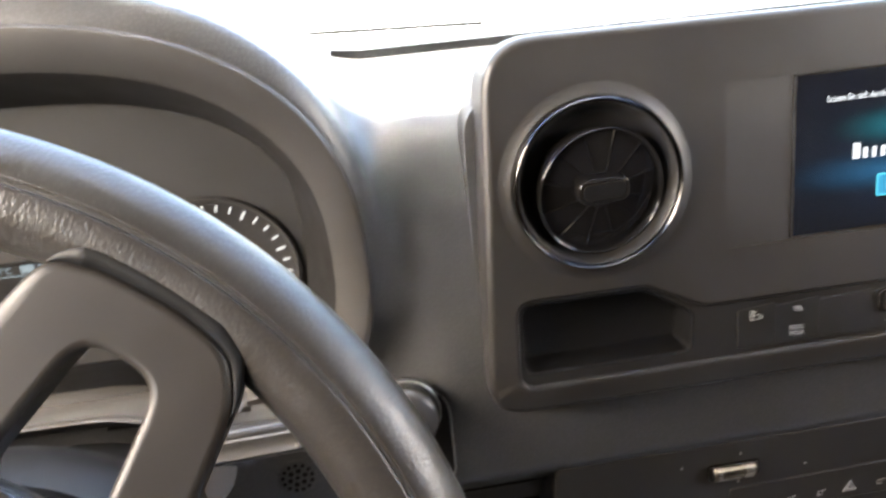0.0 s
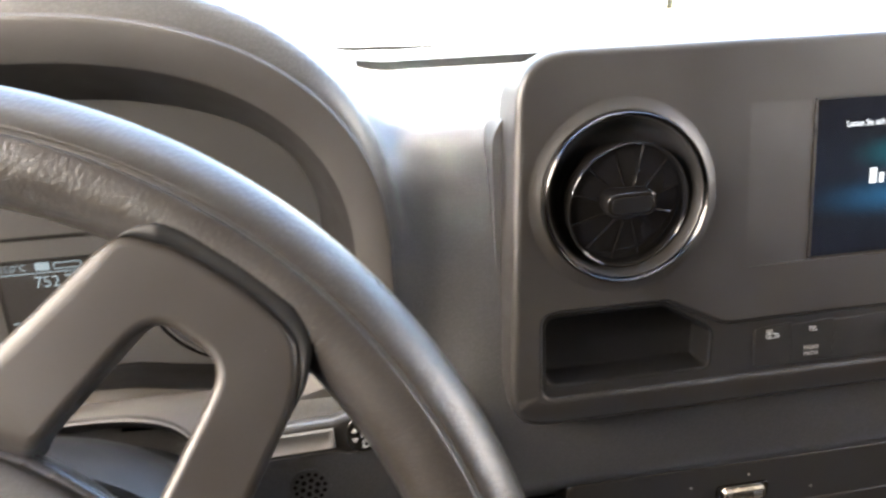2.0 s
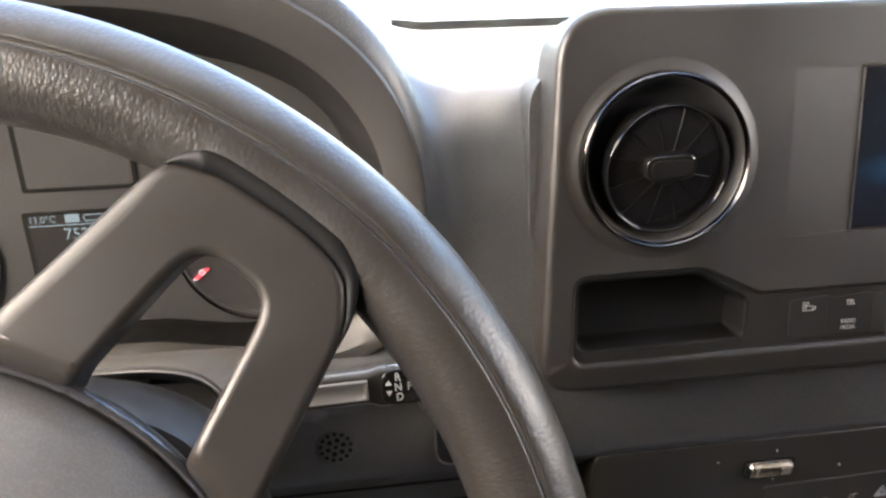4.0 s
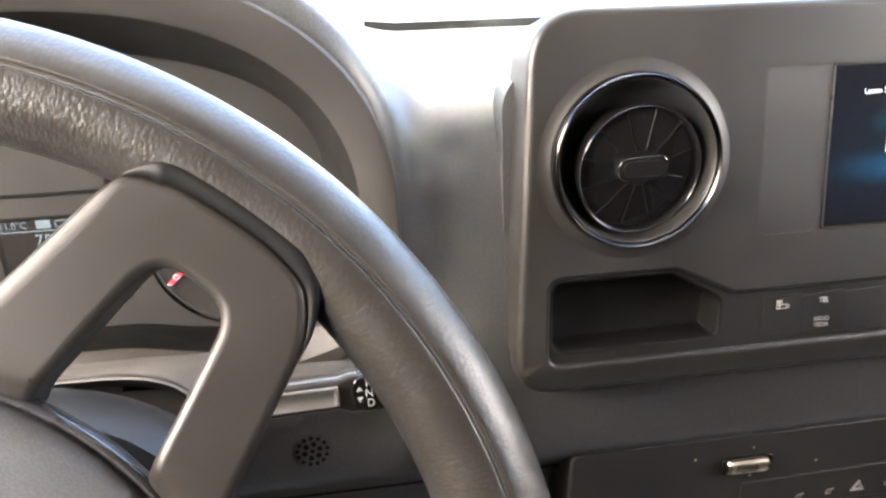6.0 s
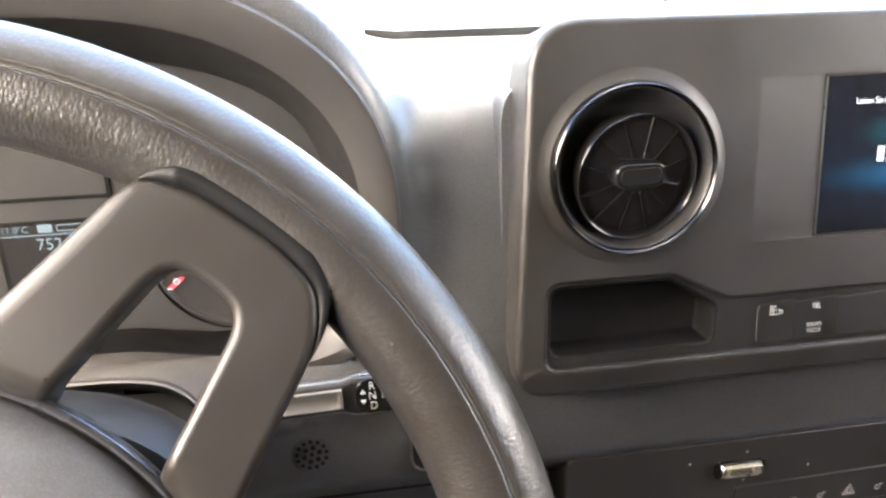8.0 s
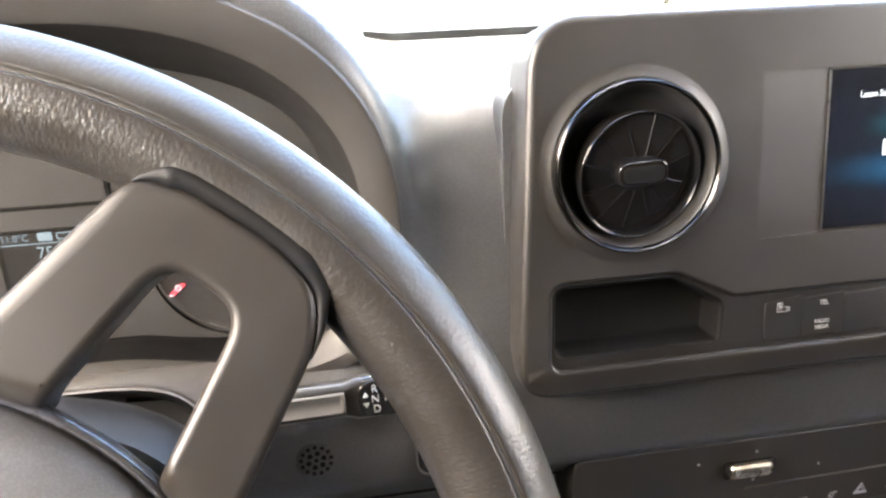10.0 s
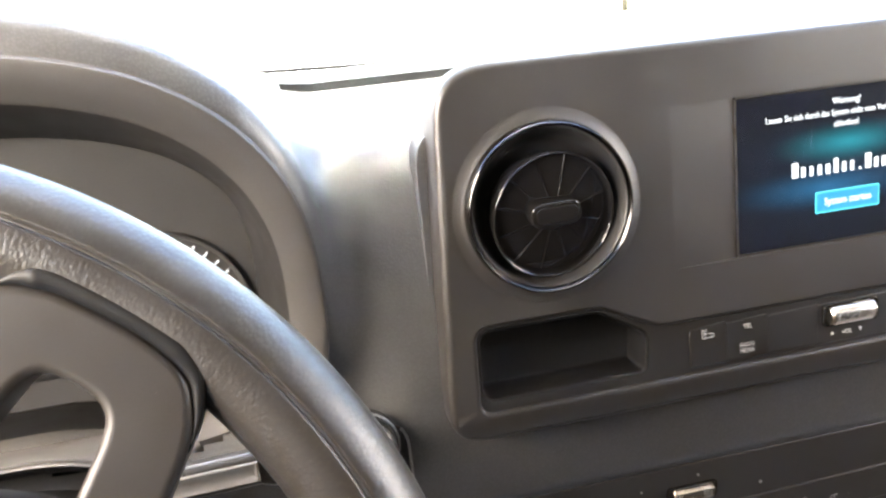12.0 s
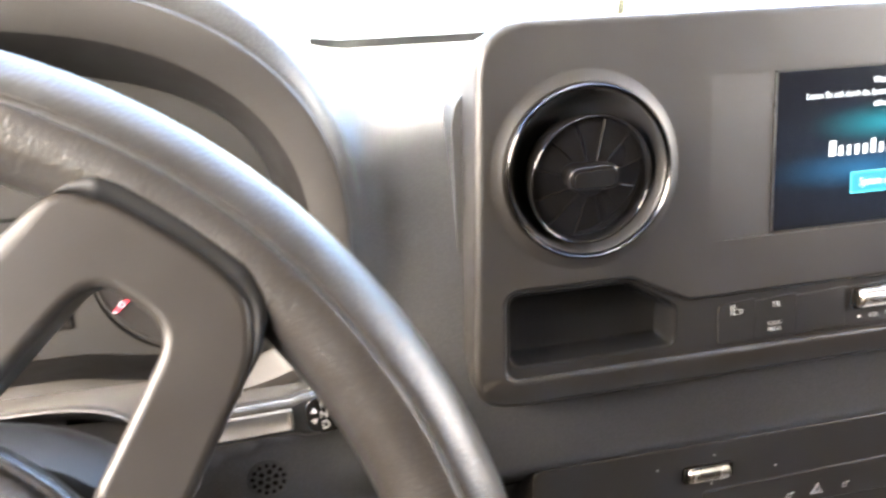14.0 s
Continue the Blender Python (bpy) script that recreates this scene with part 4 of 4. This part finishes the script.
surround = loops([arch(0.140, 0.7720, 0.715, 0.412), arch(0.122, 0.7790, 0.714, 0.402), arch(0.100, 0.7860, 0.712, 0.388), arch(0.085, 0.7930, 0.70, 0.373), arch(0.0775, 0.7968, 0.65, 0.364), arch(0.0755, 0.7978, 0.65, 0.360), arch(0.0745, 0.7970, 0.65, 0.3575)])
dash_part("column_surround", surround, SURROUND_DAYLIT, "arched surround of the column opening, painted paler for daylight on it", smooth=60)
# Black lining paints the shaded cavity behind the column opening.
cavity_lining = loops([arch(0.0745, 0.7970, 0.65, 0.3575), arch(0.0730, 0.7945, 0.66, 0.3585), arch(0.0700, 0.7860, 0.67, 0.367), arch(0.0680, 0.7680, 0.67, 0.400)], cap_last=True)
cavity_lining.transform(WHEEL_M.inverted())
part("column_cavity", cavity_lining, TRAY, column, "black lining painted as the dark cavity round the column", smooth=50)
rim_line = tube(arch(0.0752, 0.7978, 0.65, 0.3600), 0.0011, 8, closed=True)
rim_line.transform(WHEEL_M.inverted())
part("opening_rim", rim_line, LIP, column, "brown rim round the column opening")
STALK_M = frame_matrix((-0.0114, 0.2847, 0.8266), 18.0)
stalk = thing("gear_stalk", "black gear selector stalk with white printed letters", "gear stalk", STALK_M @ pose(0, 0, 0, 0, 0, 1.5))
arm = rounded([(-0.062, -0.0065), (-0.0125, -0.0065), (-0.0075, -0.0083), (0.007, -0.0083), (0.0175, -0.004), (0.0175, 0.004), (0.007, 0.0083), (-0.0075, 0.0083), (-0.0125, 0.0070), (-0.062, 0.0070)],
              [0, 0.004, 0.004, 0.007, 0.004, 0.004, 0.007, 0.004, 0.004, 0], 5)
part("arm", plate(arm, -0.012, -0.001), BLACK, stalk, bevel=0.0022, segments=3)
part("trim_line", tube([(*p, -0.0030) for p in grown(arm, 0.0003)], 0.0008, 8, closed=True), SATIN, stalk, "satin chrome trim line")
trough = [[(x, -0.0044, -0.002), (x, -0.0043, 0.0007)] + [(x, -0.0038 + 0.0074 * k / 10, 0.0010 - d * math.sin(math.pi * k / 10)) for k in range(11)] + [(x, 0.0041, 0.0007), (x, 0.0042, -0.002)]
          for x, d in ((-0.060, 0.0017), (-0.0160, 0.0017), (-0.0144, 0.0013), (-0.0136, 0.0), (-0.0128, 0.0), (-0.0124, 0.0))]
trough[-1] = [(x, y, min(z, -0.002)) for x, y, z in trough[-1]]
part("grip_inlay", loops(trough, closed=False), SILVER, stalk, "satin grey hollowed inlay", smooth=35)
part("selector_pad", plate(rounded(rect(0.0035, 0, 0.0215, 0.0152), 0.0066, 6), -0.0015, 0.0008), GLOSS, stalk, bevel=0.0006)
for text, x, y in (("R", 0.0, 0.0043), ("N", 0.0, 0.0), ("D", 0.0004, -0.0043), ("P", 0.0048, 0.0)):
    lettering("letter_print", text, 0.0048, x, y, 0.0010, WHITE, stalk, wide=0.9)
for y, s in ((0.0022, 1), (-0.0022, -1)):
    bm = bmesh.new()
    add_plate(bm, [(-0.0052, y - 0.0009 * s), (-0.0026, y - 0.0009 * s), (-0.0039, y + 0.0011 * s)], 0.0008, 0.0012)
    part("arrow_print", bm, WHITE, stalk)

# ---- start button, sensor grille ----
DASH_M = frame_matrix((0, 0.3822, 0.7330), 14.0)
start = thing("start_switch", "round grey knob in a metal-framed dashboard recess", "switch", DASH_M)
ring = rounded([(0.0165, -0.0315), (0.0520, -0.0315), (0.0520, 0.0285), (0.0165, 0.0285)], [0.010, 0.010, 0.017, 0.012], 8)
part("recess_frame", tube([(*p, 0.0006) for p in ring], 0.0008, 8, closed=True), SATIN, start, "thin metal frame line")
part("recess_face", plate(grown(ring, -0.0006), -0.022, 0.0004), SHROUD, start)
KX, KY = 0.0262, 0.0185
part("knob_collar", lathe([(0.0, 0.0060), (0.0188, 0.0060), (0.0203, 0.0050), (0.0208, 0.0030), (0.0208, 0.0)], 56, (KX, KY, 0)), KNOB, start, "grey knob collar", smooth=60)
part("knob_ring", lathe([(0.0203, 0.0050), (0.0206, 0.0060), (0.0200, 0.0064), (0.0194, 0.0060)], 56, (KX, KY, 0)), SATIN, start, "thin metal ring", smooth=60)
part("knob", lathe([(0.0, 0.0190), (0.0150, 0.0188), (0.0176, 0.0172), (0.0186, 0.0140), (0.0186, 0.0095), (0.0172, 0.0080), (0.0172, 0.0060)], 56, (KX, KY, 0)), KNOB, start, "round grey knob", smooth=60)
grille = thing("sensor_grille", "small round perforated grille in the lower dashboard", "grille", DASH_M @ pose(-0.041, -0.0138, -0.0004, 7.0))
part("disc", lathe([(0, 0.0002), (0.0108, 0.0002), (0.0116, -0.0001), (0.0120, -0.0022)], 40), DASH, grille)
# Raised black discs paint the dark inside of the perforations.
for r, k, size in ((0.0, 1, 0.0013), (0.0046, 6, 0.0016), (0.0086, 13, 0.00125)):
    for i in range(k):
        a = 2 * math.pi * (i + 0.3) / k
        bm = lathe([(0, 0.0006), (size, 0.0006), (size, 0.0)], 12, (r * math.cos(a), r * math.sin(a), 0))
        part("hole_disc", bm, TRAY, grille)

# ---- outside: wipers and post ----
for x0, x1, lift in ((-0.35, 0.148, 0.0185), (0.50, 0.95, -0.004)):
    wiper = thing("wiper", "black windscreen wiper resting at the foot of the glass", "wiper", pose(x0, 0.735, 0.886))
    part("blade", tube([(0, 0, 0.0045 + lift), ((x1 - x0) * 0.5, 0.0, 0.0045 + lift * 0.5), (x1 - x0, 0.0, 0.0045)], 0.0019, 8), RUBBER, wiper)
    part("arm", tube([(0.02, 0.014, -0.030), ((x1 - x0) * 0.35, 0.010, -0.008), ((x1 - x0) * 0.5, 0.002, 0.0022 + lift * 0.5)], 0.004, 8), RUBBER, wiper)
post = thing("post", "pale yellowish marker post standing on the yard", "post", pose(4.66, 10.1, GROUND))
part("pole", lathe([(0.0, 0), (0.048, 0), (0.048, 1.2), (0.04, 1.23), (0, 1.23)], 16), POST, post)
